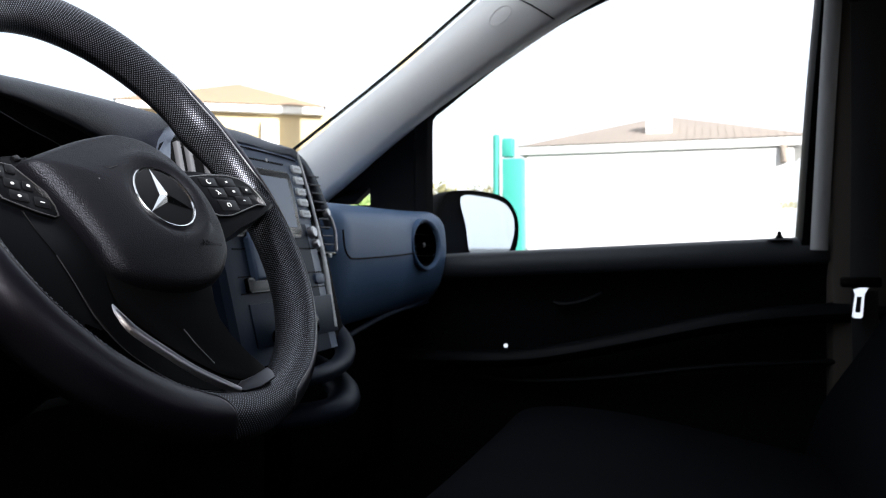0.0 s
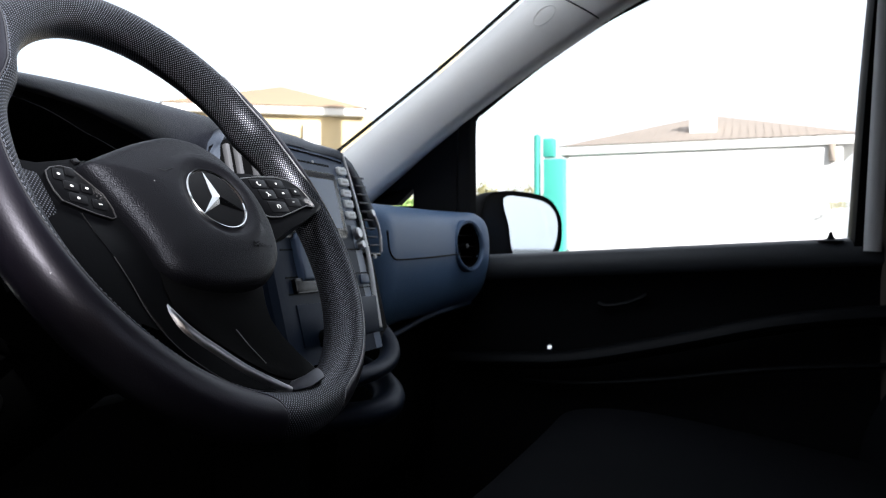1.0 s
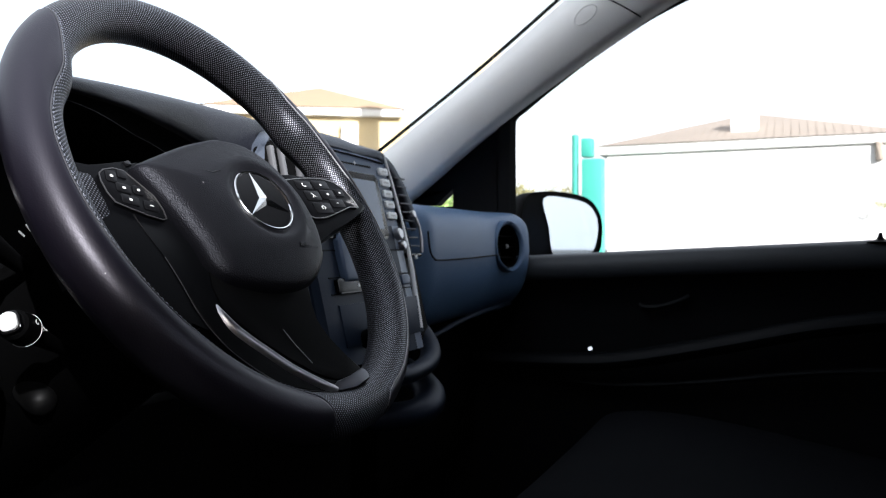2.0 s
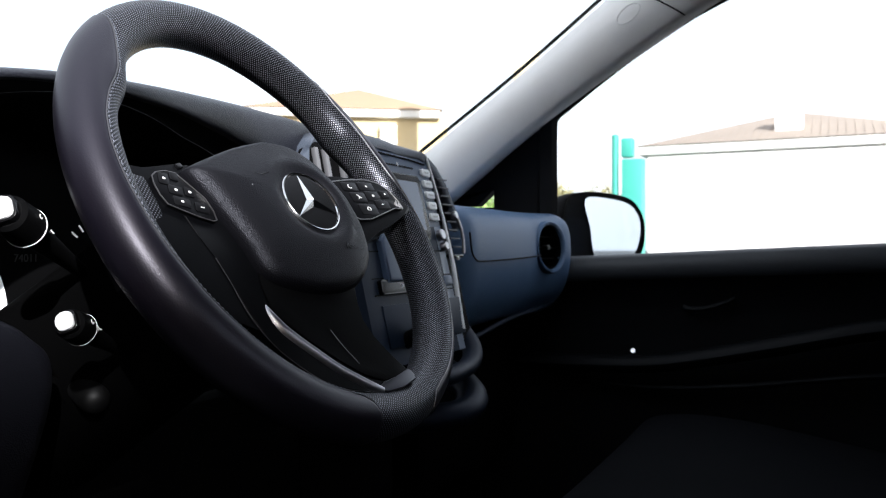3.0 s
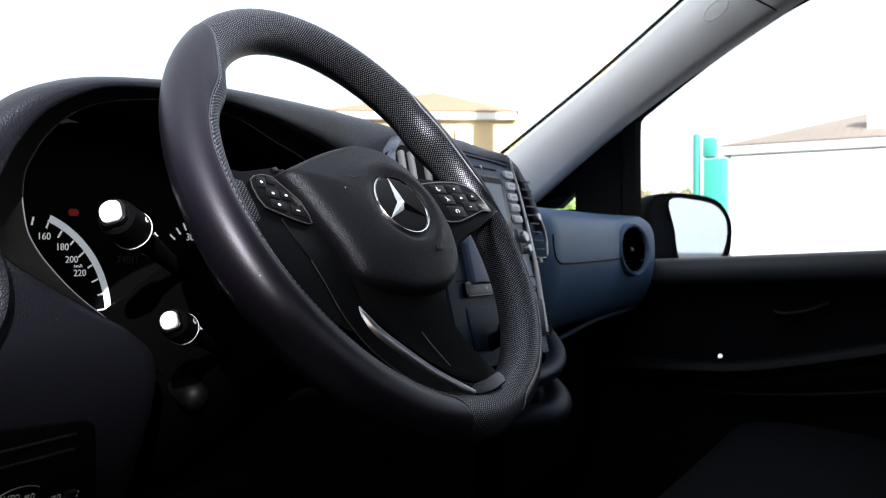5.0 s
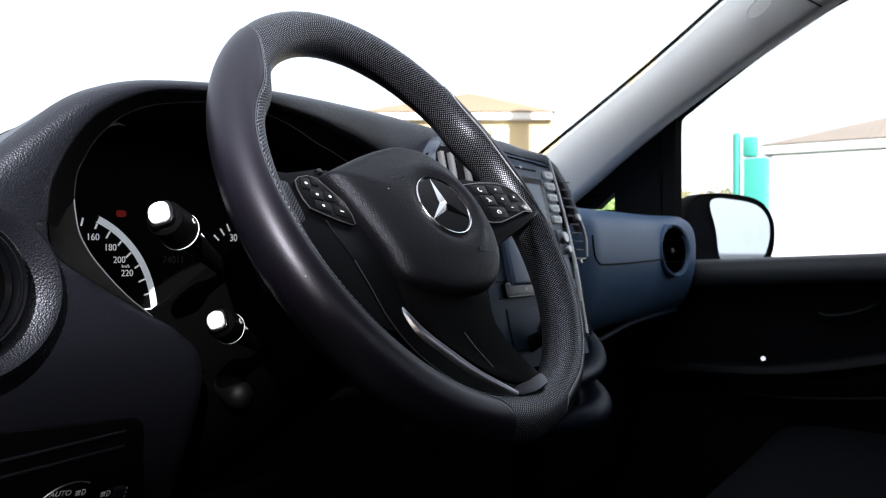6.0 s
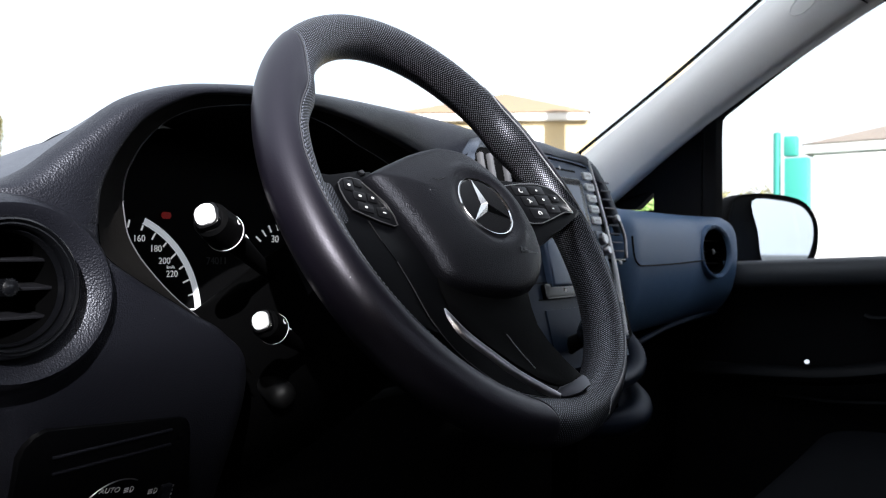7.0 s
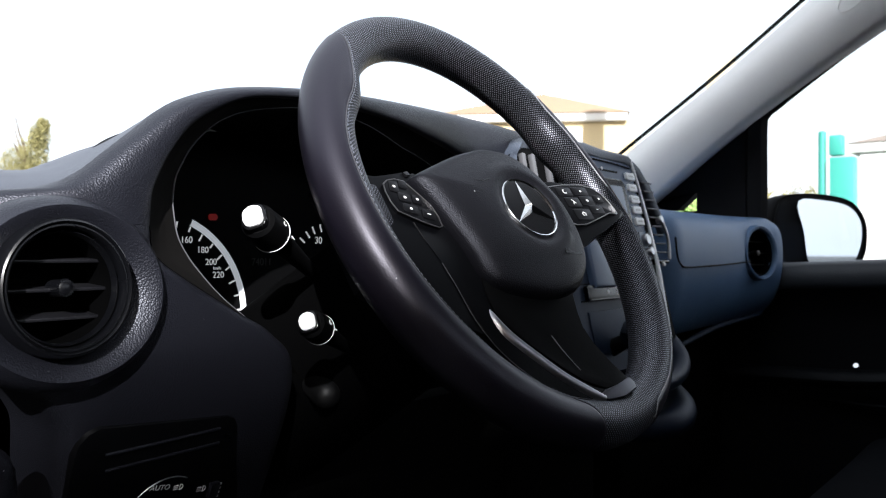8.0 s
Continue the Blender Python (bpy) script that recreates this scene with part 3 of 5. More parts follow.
def passenger_dash():
    top = thing("passenger_dashboard", "grained dashboard pad ahead of the passenger seat, blue skylight put into its colour", "dashboard")
    prof = smooth([(0, 0.95, 1.250), (0, 0.70, 1.290), (0, 0.57, 1.291), (0, 0.535, 1.283), (0, 0.517, 1.262), (0, 0.512, 1.225), (0, 0.514, 1.18), (0, 0.524, 1.135), (0, 0.545, 1.10), (0, 0.58, 1.075), (0, 0.66, 1.065), (0, 0.9, 1.06)], 4)
    rows = []
    for k in range(41):
        x = 1.150 + (1.640 - 1.150) * k / 40
        swing = 0.045 * max(0.0, (x - 1.46) / 0.17) ** 2
        edge = 0.030 * max(0.0, 1 - (x - 1.150) / 0.05) ** 2
        end = 0.06 * max(0.0, (x - 1.60) / 0.04) ** 2
        rows.append([(x, p.y + edge - swing + end, p.z + 0.018 * max(0, (1.2 - p.z) / 0.14) * (x - 1.165) / 0.485) for p in prof])
    bm = sheet(rows)
    gone = [f for f in bm.faces if all(math.hypot(v.co.x - 1.535, v.co.z - 1.222) < 0.0525 and v.co.y < 0.56 for v in f.verts)]
    bmesh.ops.delete(bm, geom=gone, context="FACES")
    # skin coloured with the blue skylight that falls on the pad
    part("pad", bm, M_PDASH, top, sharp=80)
    lid = smooth([(1.172, 0.5125, 1.245), (1.176, 0.511, 1.216), (1.190, 0.5105, 1.203), (1.219, 0.5105, 1.199), (1.36, 0.5105, 1.201), (1.46, 0.5095, 1.204), (1.50, 0.5065, 1.206)], 5)
    part("lid_seam", tube(lid, 0.0015, 6), M_BLACK, top)
    part("lower_lip", tube(smooth([(1.16, 0.545, 1.062), (1.22, 0.56, 1.058), (1.32, 0.56, 1.068), (1.45, 0.55, 1.088), (1.60, 0.52, 1.105)], 5), 0.005, 8), M_TRAY, top)
    # near-black colour carries the shade under the pad
    part("glove_box", box((1.17, 0.60, 0.80), (1.62, 0.90, 1.06), 0.02), M_FOOTWELL, top)
    return top


pdash = passenger_dash()
LEAN = 13.2


def face_y(z):
    return 0.475 + (z - 1.10) * 0.235


def stack():
    top = thing("centre_console", "grey plastic centre console with display, keys and silver edge strips", "console")
    rows = []
    for z in (1.356, 1.352, 1.342, 1.33, 1.30, 1.25, 1.20, 1.15, 1.10, 1.078):
        y = face_y(z) + (0.03 if z > 1.355 else 0.008 if z > 1.35 else 0.0)
        rows.append([(0.815, 0.75, z), (0.815, y + 0.01, z), (0.821, y + 0.002, z), (0.835, y, z), (0.94, y - 0.001, z), (1.04, y, z), (1.062, y + 0.001, z), (1.072, y + 0.006, z)])
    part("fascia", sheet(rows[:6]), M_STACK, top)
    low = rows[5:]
    # same sheet further down, its shade carried by the darker colour
    part("lower_fascia", sheet([r[:6] for r in low]), M_TRAY, top, "lower fascia, bluish shade put into its colour")
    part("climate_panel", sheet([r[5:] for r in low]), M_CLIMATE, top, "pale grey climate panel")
    hood = []
    for x, z in ((0.752, 1.270), (0.754, 1.31), (0.762, 1.333), (0.778, 1.348), (0.80, 1.356), (0.84, 1.366), (0.90, 1.371), (0.965, 1.370), (1.01, 1.366), (1.055, 1.358), (1.085, 1.343), (1.108, 1.318), (1.122, 1.288), (1.130, 1.268), (1.133, 1.256)):
        y = face_y(z)
        if x < 0.79 or x > 1.03:
            hood.append([(x - 0.012, y + 0.006, z - 0.012), (x - 0.011, y + 0.002, z - 0.011), (x - 0.010, y - 0.001, z - 0.009), (x - 0.003, y - 0.003, z - 0.001), (x + 0.004, y + 0.008, z + 0.003), (x + 0.008, y + 0.03, z + 0.004), (x + 0.011, y + 0.06, z + 0.003), (x + 0.014, y + 0.12, z - 0.002), (x + 0.02, 0.95, z - 0.06)])
            continue
        hood.append([(x - 0.012, y + 0.004, z - 0.020), (x - 0.010, y - 0.001, z - 0.019), (x - 0.008, y + 0.001, z - 0.014), (x - 0.004, y + 0.007, z - 0.006), (x, y + 0.016, z - 0.001), (x + 0.005, y + 0.034, z + 0.003), (x + 0.009, y + 0.06, z + 0.003), (x + 0.014, y + 0.12, z - 0.002), (x + 0.02, 0.95, z - 0.06)])
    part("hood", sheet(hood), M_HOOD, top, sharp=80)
    part("hood_seam", tube([(x, face_y(z) - 0.001, z) for x, z in ((0.83, 1.342), (0.90, 1.345), (0.955, 1.344), (1.0, 1.343), (1.05, 1.340))], 0.0012, 6), M_BLACK, top)
    part("side_cheek", sheet([[(1.068, face_y(z) + 0.020, z), (1.10, face_y(z) + 0.022, z), (1.135, face_y(z) + 0.022, z), (1.15, face_y(z) + 0.04, z), (1.16, 0.62, z)] for z in (1.345, 1.30, 1.25, 1.20, 1.16, 1.12, 1.075)]), M_BLACK, top)
    strip = smooth([(1.062, face_y(1.352), 1.352), (1.070, face_y(1.30) - 0.001, 1.30), (1.075, face_y(1.25) - 0.001, 1.25), (1.075, face_y(1.20) - 0.001, 1.20), (1.070, face_y(1.15), 1.15), (1.062, face_y(1.10), 1.105)], 4)
    part("edge_strip", tube(strip, 0.0040, 10, flat=0.6), M_STRIP, top, "satin silver edge strip")
    # upright vents between the strip and the hood
    vent = part("air_vent", box((1.078, face_y(1.212) + 0.002, 1.206), (1.128, face_y(1.212) + 0.02, 1.211), 0.001), M_GLOSS, top)
    for k in range(9):
        z = 1.222 + k * 0.0125
        part("slat", moved(box((-0.017, -0.0012, -0.012), (0.017, 0.0012, 0.003), 0.0006), face_at(1.100 - 0.0006 * k, face_y(z), z, LEAN, 0) @ pose(0, 0, 0, 15, 0, 0)), M_DASHTOP, vent)
    part("vent_bar", tube(smooth([(1.121, face_y(1.27) - 0.001, 1.272), (1.125, face_y(1.25) - 0.002, 1.255), (1.126, face_y(1.23) - 0.002, 1.235), (1.121, face_y(1.212) - 0.001, 1.212)], 4), 0.0024, 8), M_SATIN, vent, "satin silver bar")
    part("vent_knob", moved(lathe([(0, 0.009), (0.005, 0.009), (0.006, 0.007), (0.005, 0.0), (0, 0.0)], 16), face_at(1.108, face_y(1.268), 1.268, LEAN)), M_SATIN, vent, "satin silver knob")
    part("indicator", moved(box((-0.004, -0.003, 0), (0.004, 0.003, 0.003), 0.001), face_at(1.096, face_y(1.205), 1.205, LEAN)), M_ICON, top)
    # display
    scr = part("display_frame", prism(rounded(0.185, 0.092, 0.008), -0.004, 0.004, 0.002), M_GLOSS, top, "glossy black display frame")
    scr.matrix_local = face_at(0.926, face_y(1.275), 1.275, LEAN)
    part("display", moved(prism(rounded(0.158, 0.068, 0.003), 0.0035, 0.0046), pose(0.002, 0.002, 0)), M_SCREEN, scr, "blank display, bluish reflection put into its colour")
    part("disc_slot", moved(box((-0.08, -0.0012, 0), (0.08, 0.0012, 0.0012)), face_at(0.93, face_y(1.331), 1.331, LEAN)), M_BLACK, top)
    part("screw", moved(lathe([(0, 0.0015), (0.0022, 0.0015), (0.003, 0.0), (0, 0)], 12), face_at(0.966, face_y(1.333), 1.333, LEAN)), M_SATIN, top)
    for k, z in enumerate((1.327, 1.311, 1.295, 1.280, 1.264)):
        key = part("key", moved(prism(rounded(0.026, 0.0110, 0.003, 3), -0.002, 0.004, 0.0012), face_at(1.044, face_y(z), z, LEAN)), M_KEY, top, "grey key, paled to look lit")
        part("symbol", moved(box((-0.007, -0.0012, 0.0039), (0.007, 0.0012, 0.0043)), face_at(1.044, face_y(z), z, LEAN)), M_ICON, key)
    for x, z, r in ((1.050, 1.238, 0.0085), (1.055, 1.222, 0.0065)):
        part("knob", moved(lathe([(0, 0.008), (r * 0.8, 0.008), (r, 0.006), (r * 1.05, 0.0), (0, 0)], 24), face_at(x, face_y(z), z, LEAN)), M_SATIN, top, "satin silver knob")
    for z in (1.216, 1.183, 1.163):
        part("seam", moved(box((-0.11, -0.0008, 0), (0.11, 0.0008, 0.0008)), face_at(0.95, face_y(z), z, LEAN)), M_BLACK, top)
    part("key", moved(prism(rounded(0.026, 0.014, 0.003, 3), -0.002, 0.003, 0.001), face_at(1.045, face_y(1.174), 1.174, LEAN)), M_STACK, top)
    # switch row and raised left cheek
    part("cheek", moved(prism([(-0.020, -0.03), (-0.020, 0.022), (-0.014, 0.030), (-0.002, 0.033), (0.012, 0.028), (0.034, -0.03)], -0.01, 0.010, 0.004, seg=3), face_at(0.888, face_y(1.206), 1.206, LEAN)), M_STACK, top)
    row = part("switch_strip", prism(rounded(0.11, 0.018, 0.003), -0.004, 0.006, 0.0015), M_GLOSS, top)
    row.matrix_local = face_at(0.906, face_y(1.172), 1.172, LEAN)
    for x in (-0.005, 0.022):
        part("symbol", moved(prism(rounded(0.006, 0.005, 0.0015, 2), 0.006, 0.0064), pose(x, 0, 0)), M_ICON, row, "white symbol")
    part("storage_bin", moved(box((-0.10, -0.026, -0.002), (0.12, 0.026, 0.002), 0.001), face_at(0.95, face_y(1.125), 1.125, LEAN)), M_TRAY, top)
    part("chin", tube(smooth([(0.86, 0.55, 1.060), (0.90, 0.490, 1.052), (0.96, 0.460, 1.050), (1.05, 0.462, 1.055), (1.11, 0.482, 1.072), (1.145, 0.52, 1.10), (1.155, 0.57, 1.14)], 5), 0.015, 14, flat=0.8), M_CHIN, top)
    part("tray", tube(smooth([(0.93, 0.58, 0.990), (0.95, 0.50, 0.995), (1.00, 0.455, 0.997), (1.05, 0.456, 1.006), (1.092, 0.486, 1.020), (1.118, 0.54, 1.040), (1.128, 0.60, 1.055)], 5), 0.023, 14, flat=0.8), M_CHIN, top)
    # near-black colour carries the shade under the console
    part("column", box((0.88, 0.62, 0.50), (1.14, 0.85, 1.05), 0.03), M_FOOTWELL, top)
    # upright vent beside the dial hood, silver edged
    lv = part("air_vent", moved(prism(rounded(0.095, 0.085, 0.02), -0.01, 0.002, 0.003), face_at(0.805, 0.521, 1.300, LEAN, -10)), M_BLACK, top)
    for x in (-0.034, -0.018, 0.008, 0.028):
        part("vent_bar", moved(box((x - 0.0030, -0.034, 0.002), (x + 0.0030, 0.034, 0.009), 0.0015), face_at(0.805, 0.521, 1.300, LEAN, -10)), M_SILVER, lv, "silver bar")
    return top


console = stack()


def gear_lever():
    top = thing("gear_lever", "black gear lever with a rounded knob on the console", "gear lever", pose(0.895, 0.455, 1.118, 60, 0, 0))
    part("knob", lathe([(0, 0.035), (0.012, 0.034), (0.020, 0.028), (0.0225, 0.018), (0.020, 0.006), (0.013, -0.004), (0.0, -0.004)], 28), M_KNOB, top)
    part("shaft", lathe([(0.0, -0.004), (0.009, -0.004), (0.011, -0.03), (0.02, -0.06), (0.0, -0.06)], 20), M_BLACK, top)


gear_lever()


def pillar():
    outer = [(1.56, 1.00, 1.28), (1.56, 0.783, 1.427), (1.56, 0.572, 1.570), (1.56, 0.393, 1.702), (1.55, 0.18, 1.860)]
    inner = [(1.53, 0.90, 1.185), (1.53, 0.716, 1.325), (1.53, 0.561, 1.442), (1.53, 0.386, 1.558), (1.53, 0.222, 1.655), (1.51, 0.05, 1.735)]
    o, i = smooth(outer, 10), smooth(inner, 8)
    rows = []
    for a, b in zip(o, i):
        c = b - a
        n = c.cross(Vector((0, -0.8, 0.6))).normalized()
        if n.x > 0:
            n = -n
        row = [a - n * 0.04, a - n * 0.004]
        row += [a + c * f + n * (0.034 * math.sin(math.pi * f) ** 0.8) for f in (0.03, 0.1, 0.25, 0.4, 0.55, 0.7, 0.85, 0.95)]
        row += [b, b + Vector((0.11, 0.02, 0.01))]
        rows.append(row)
    ob = part("trim_windscreen_pillar", sheet(rows), M_TRIM, sharp=80)
    tagged(ob, "pale grey moulded trim on the slanting windscreen pillar", "pillar trim", kind="structure")
    # moulded oval badge and joint on the trim
    mid = Vector((1.500, 0.339, 1.651))
    along = Vector((0.0, -0.80, 0.60))
    across = Vector((0.05, -0.60, -0.80)).normalized()
    oval = [mid + along * (0.024 * math.cos(math.tau * k / 32)) + across * (0.013 * math.sin(math.tau * k / 32)) for k in range(32)]
    part("badge", tube(oval, 0.0016, 6, closed=True), M_TRIM, ob)
    part("joint", tube([rows[31][k] for k in range(2, 11)], 0.0014, 6), M_BLACK, ob)
    seal = part("trim_windscreen_seal", tube([p + Vector((-0.006, 0.006, 0.004)) for p in o], 0.004, 8), M_BLACK)
    tagged(seal, "thin black rubber seal along the windscreen edge", "seal", kind="structure")


pillar()


def door_plate(outline, x0, x1):
    """An upright plate parallel to the door, from (y, z) outlines."""
    return moved(prism(outline, 0, x1 - x0), Matrix(((0, 0, 1, x0), (1, 0, 0, 0), (0, 1, 0, 0), (0, 0, 0, 1))))


def passenger_door():
    """The closed door: sill, panel, window frame, sail panel; window opening left free."""
    top = thing("passenger_door", "closed passenger door, shade put into the black of its grained plastic panel", "door")
    rows = []
    for k in range(25):
        y = 0.70 - 1.05 * k / 24
        sill = 1.203 + 0.030 * (0.47 - y) / 0.66
        rows.append([(1.70, y, sill - 0.004), (1.655, y, sill + 0.001), (1.635, y, sill), (1.622, y, sill - 0.006), (1.614, y, sill - 0.02), (1.612, y, sill - 0.042),
                     (1.620, y, sill - 0.050), (1.640, y, sill - 0.075), (1.645, y, 1.09), (1.645, y, 1.02), (1.640, y, 0.9), (1.635, y, 0.75), (1.635, y, 0.5)])
    part("sill_cap", sheet([r[:7] for r in rows]), M_SILL, top, "sill moulding under the window, window light put into its grey", sharp=60)
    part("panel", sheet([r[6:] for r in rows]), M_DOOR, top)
    arm = smooth([(1.62, 0.60, 0.985), (1.60, 0.45, 0.99), (1.59, 0.30, 1.000), (1.588, 0.13, 1.034), (1.59, -0.05, 1.075), (1.60, -0.20, 1.095), (1.62, -0.33, 1.10)], 6)
    part("armrest", tube(arm, 0.026, 12, flat=0.7), M_DOOR, top)
    part("pocket_rim", tube(smooth([(1.62, 0.42, 0.950), (1.605, 0.30, 0.950), (1.60, 0.15, 0.965), (1.60, -0.05, 0.995), (1.61, -0.25, 1.01)], 5), 0.006, 8), M_DOOR, top)
    # pull handle in its hollow
    part("handle", tube(smooth([(1.632, 0.262, 1.106), (1.628, 0.245, 1.102), (1.625, 0.215, 1.106), (1.628, 0.185, 1.116), (1.634, 0.168, 1.125)], 5), 0.005, 8), M_DOOR, top)
    part("lock_button", moved(lathe([(0, 0.006), (0.0045, 0.006), (0.0055, 0.0), (0, 0)], 16), pose(1.578, 0.347, 1.020, 0, -60, 0)), M_CHROME, top, "small bright lock button")
    frame_line = smooth([(1.628, 0.516, 1.17), (1.628, 0.515, 1.33), (1.628, 0.515, 1.462), (1.627, 0.510, 1.486), (1.627, 0.491, 1.501), (1.626, 0.412, 1.557), (1.625, 0.295, 1.633), (1.624, 0.182, 1.686), (1.620, 0.10, 1.712), (1.61, 0.0, 1.735), (1.61, -0.18, 1.75)], 5)
    rows = []
    for p in frame_line:
        q = (Vector((p.x, 0.2, 1.35)) - p).normalized()
        rows.append([p - q * 0.045 + Vector((0.05, 0, 0)), p, p - q * 0.010 + Vector((-0.010, 0, 0)), p - q * 0.035 + Vector((-0.012, 0, 0)), p - q * 0.05 + Vector((0.01, 0, 0))])
    part("window_frame", sheet(rows), M_GLARE_FRAME, top)
    rear = smooth([(1.63, -0.185, 1.19), (1.628, -0.190, 1.25), (1.625, -0.203, 1.45), (1.62, -0.220, 1.66), (1.61, -0.23, 1.76)], 4)
    part("rear_frame", sheet([[p + Vector((0.05, 0, 0)), p, p + Vector((-0.012, -0.006, 0)), p + Vector((-0.012, -0.022, 0)), p + Vector((0.01, -0.03, 0))] for p in rear]), M_BLACK, top)
    part("sail_panel", door_plate([(0.530, 1.17), (0.530, 1.500), (0.58, 1.470), (0.657, 1.405), (0.657, 1.17)], 1.628, 1.66), M_GLARE_FRAME, top)
    part("sail_top", door_plate([(0.657, 1.405), (0.657, 1.347), (0.698, 1.311), (0.95, 1.311), (0.95, 1.22), (0.97, 1.22), (0.85, 1.29)], 1.632, 1.66), M_GLARE_FRAME, top)
    part("sail_sill", door_plate([(0.657, 1.17), (0.657, 1.308), (0.95, 1.308), (0.95, 1.17)], 1.632, 1.66), M_GLARE_FRAME, top)
    # lock pin on the sill
    part("lock_pin", moved(lathe([(0, 0.016), (0.003, 0.015), (0.0042, 0.008), (0.008, 0.003), (0.022, 0.0), (0, 0)], 20), pose(1.63, -0.157, 1.229)), M_BLACK, top)
    return top


passenger_door()
pane = part("window_1", sheet([[(1.660, y, z) for y in (0.512, 0.3, 0.1, -0.2)] for z in (1.19, 1.40, 1.60, 1.78)]), M_GLASS)
pane.visible_shadow = False
tagged(pane, "clear closed side window of the passenger door", "window", kind="structure")
screen = part("windscreen", sheet([[(x, y - 0.09 * (1 - ((x - 0.91) / 0.7) ** 2) * -1, z) for x in (0.16, 0.4, 0.65, 0.9, 1.15, 1.38, 1.58)] for y, z in ((0.92, 1.26), (0.72, 1.42), (0.53, 1.56), (0.36, 1.68), (0.14, 1.83))]), M_GLASS)
screen.visible_shadow = False
tagged(screen, "clear slanting windscreen", "windscreen", kind="structure")

bp = part("wall_b_pillar", box((1.600, -0.42, 0.46), (1.72, -0.238, 1.88), 0.02), M_PILLAR)
tagged(bp, "grey-brown plastic trim of the pillar behind the passenger door", "pillar", kind="structure")
edge = part("trim_b_pillar_edge", tube(smooth([(1.612, -0.222, 1.210), (1.610, -0.226, 1.30), (1.606, -0.236, 1.50), (1.600, -0.250, 1.75)], 4), 0.015, 12), M_TRIM2)
tagged(edge, "pale grey edge trim beside the passenger window", "pillar trim", kind="structure")


def seat_belt():
    top = thing("seat_belt", "black seat belt with a bright steel tongue on the pillar", "seat belt")
    strap = [(1.575, -0.288, 1.66), (1.572, -0.288, 1.45), (1.566, -0.286, 1.25), (1.560, -0.284, 1.16)]
    part("webbing", sheet([[(x, y + 0.020, z), (x - 0.006, y, z), (x, y - 0.026, z), (x + 0.004, y - 0.026, z), (x + 0.002, y, z), (x + 0.004, y + 0.020, z)] for x, y, z in smooth(strap, 4)], close_v=True), M_BELT, top)
    part("webbing", sheet([[(x, y + 0.018, z), (x - 0.004, y, z), (x, y - 0.024, z), (x + 0.004, y - 0.024, z), (x + 0.004, y + 0.018, z)] for x, y, z in smooth([(1.556, -0.283, 1.14), (1.575, -0.29, 0.95), (1.59, -0.30, 0.70)], 4)], close_v=True), M_BELT, top)
    part("anchor", box((1.565, -0.315, 1.64), (1.598, -0.265, 1.70), 0.008), M_DOOR, top)
    part("tongue_grip", box((1.546, -0.312, 1.146), (1.562, -0.248, 1.164), 0.004), M_GLOSS, top)
    bm = door_plate([(-0.0135, 0.0), (0.0135, 0.0), (0.008, -0.012), (0.009, -0.05), (0.006, -0.053), (-0.006, -0.053), (-0.009, -0.05), (-0.008, -0.012)], -0.0012, 0.0012)
    part("tongue", moved(bm, pose(1.549, -0.279, 1.146, 0, 13, -34)), M_CHROME, top, "bright steel tongue")
    part("tongue_slot", moved(door_plate([(-0.0035, -0.016), (0.0035, -0.016), (0.004, -0.043), (-0.004, -0.043)], -0.0022, 0.0022), pose(1.549, -0.279, 1.146, 0, 13, -34)), M_BLACK, top)


seat_belt()


def seat(x0, x1, name, label, back=0.0):
    top = thing(name, label, "seat", pose(0, -back, 0), "front seats")
    w = x1 - x0
    def pad(points, wing):
        rows = []
        for k in range(13):
            f = k / 12
            x = x0 + w * f
            side = abs(2 * f - 1) ** 4
            rows.append([(x, y + wing[0] * side, z + wing[1] * side - 0.02 * (abs(2 * f - 1) ** 12)) for y, z in points])
        return sheet(rows)
    cushion = [(p.y, p.z) for p in smooth([(0, -0.30, 0.74), (0, 0.24, 0.76), (0, 0.315, 0.82), (0, 0.32, 0.88), (0, 0.28, 0.918), (0, 0.15, 0.922), (0, -0.06, 0.890), (0, -0.22, 0.86)], 4)]
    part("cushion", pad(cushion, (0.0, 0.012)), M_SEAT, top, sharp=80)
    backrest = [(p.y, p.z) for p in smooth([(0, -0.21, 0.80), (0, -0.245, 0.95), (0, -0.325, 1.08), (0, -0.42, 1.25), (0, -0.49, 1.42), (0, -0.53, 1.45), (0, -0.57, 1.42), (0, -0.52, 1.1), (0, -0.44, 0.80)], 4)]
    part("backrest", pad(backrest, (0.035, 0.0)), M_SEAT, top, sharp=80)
    part("base", box((x0 + 0.04, -0.28, 0.50), (x1 - 0.04, 0.14, 0.76), 0.02), M_BLACK, top)
    return top


seat(0.86, 1.54, "seat", "passenger seat, deep shade put into its dark cloth colour")
# second seat stands out of view, added to shade the cab
seat(0.29, 0.76, "seat", "dark cloth driver's seat, out of view, added for the shade it casts", 0.10)


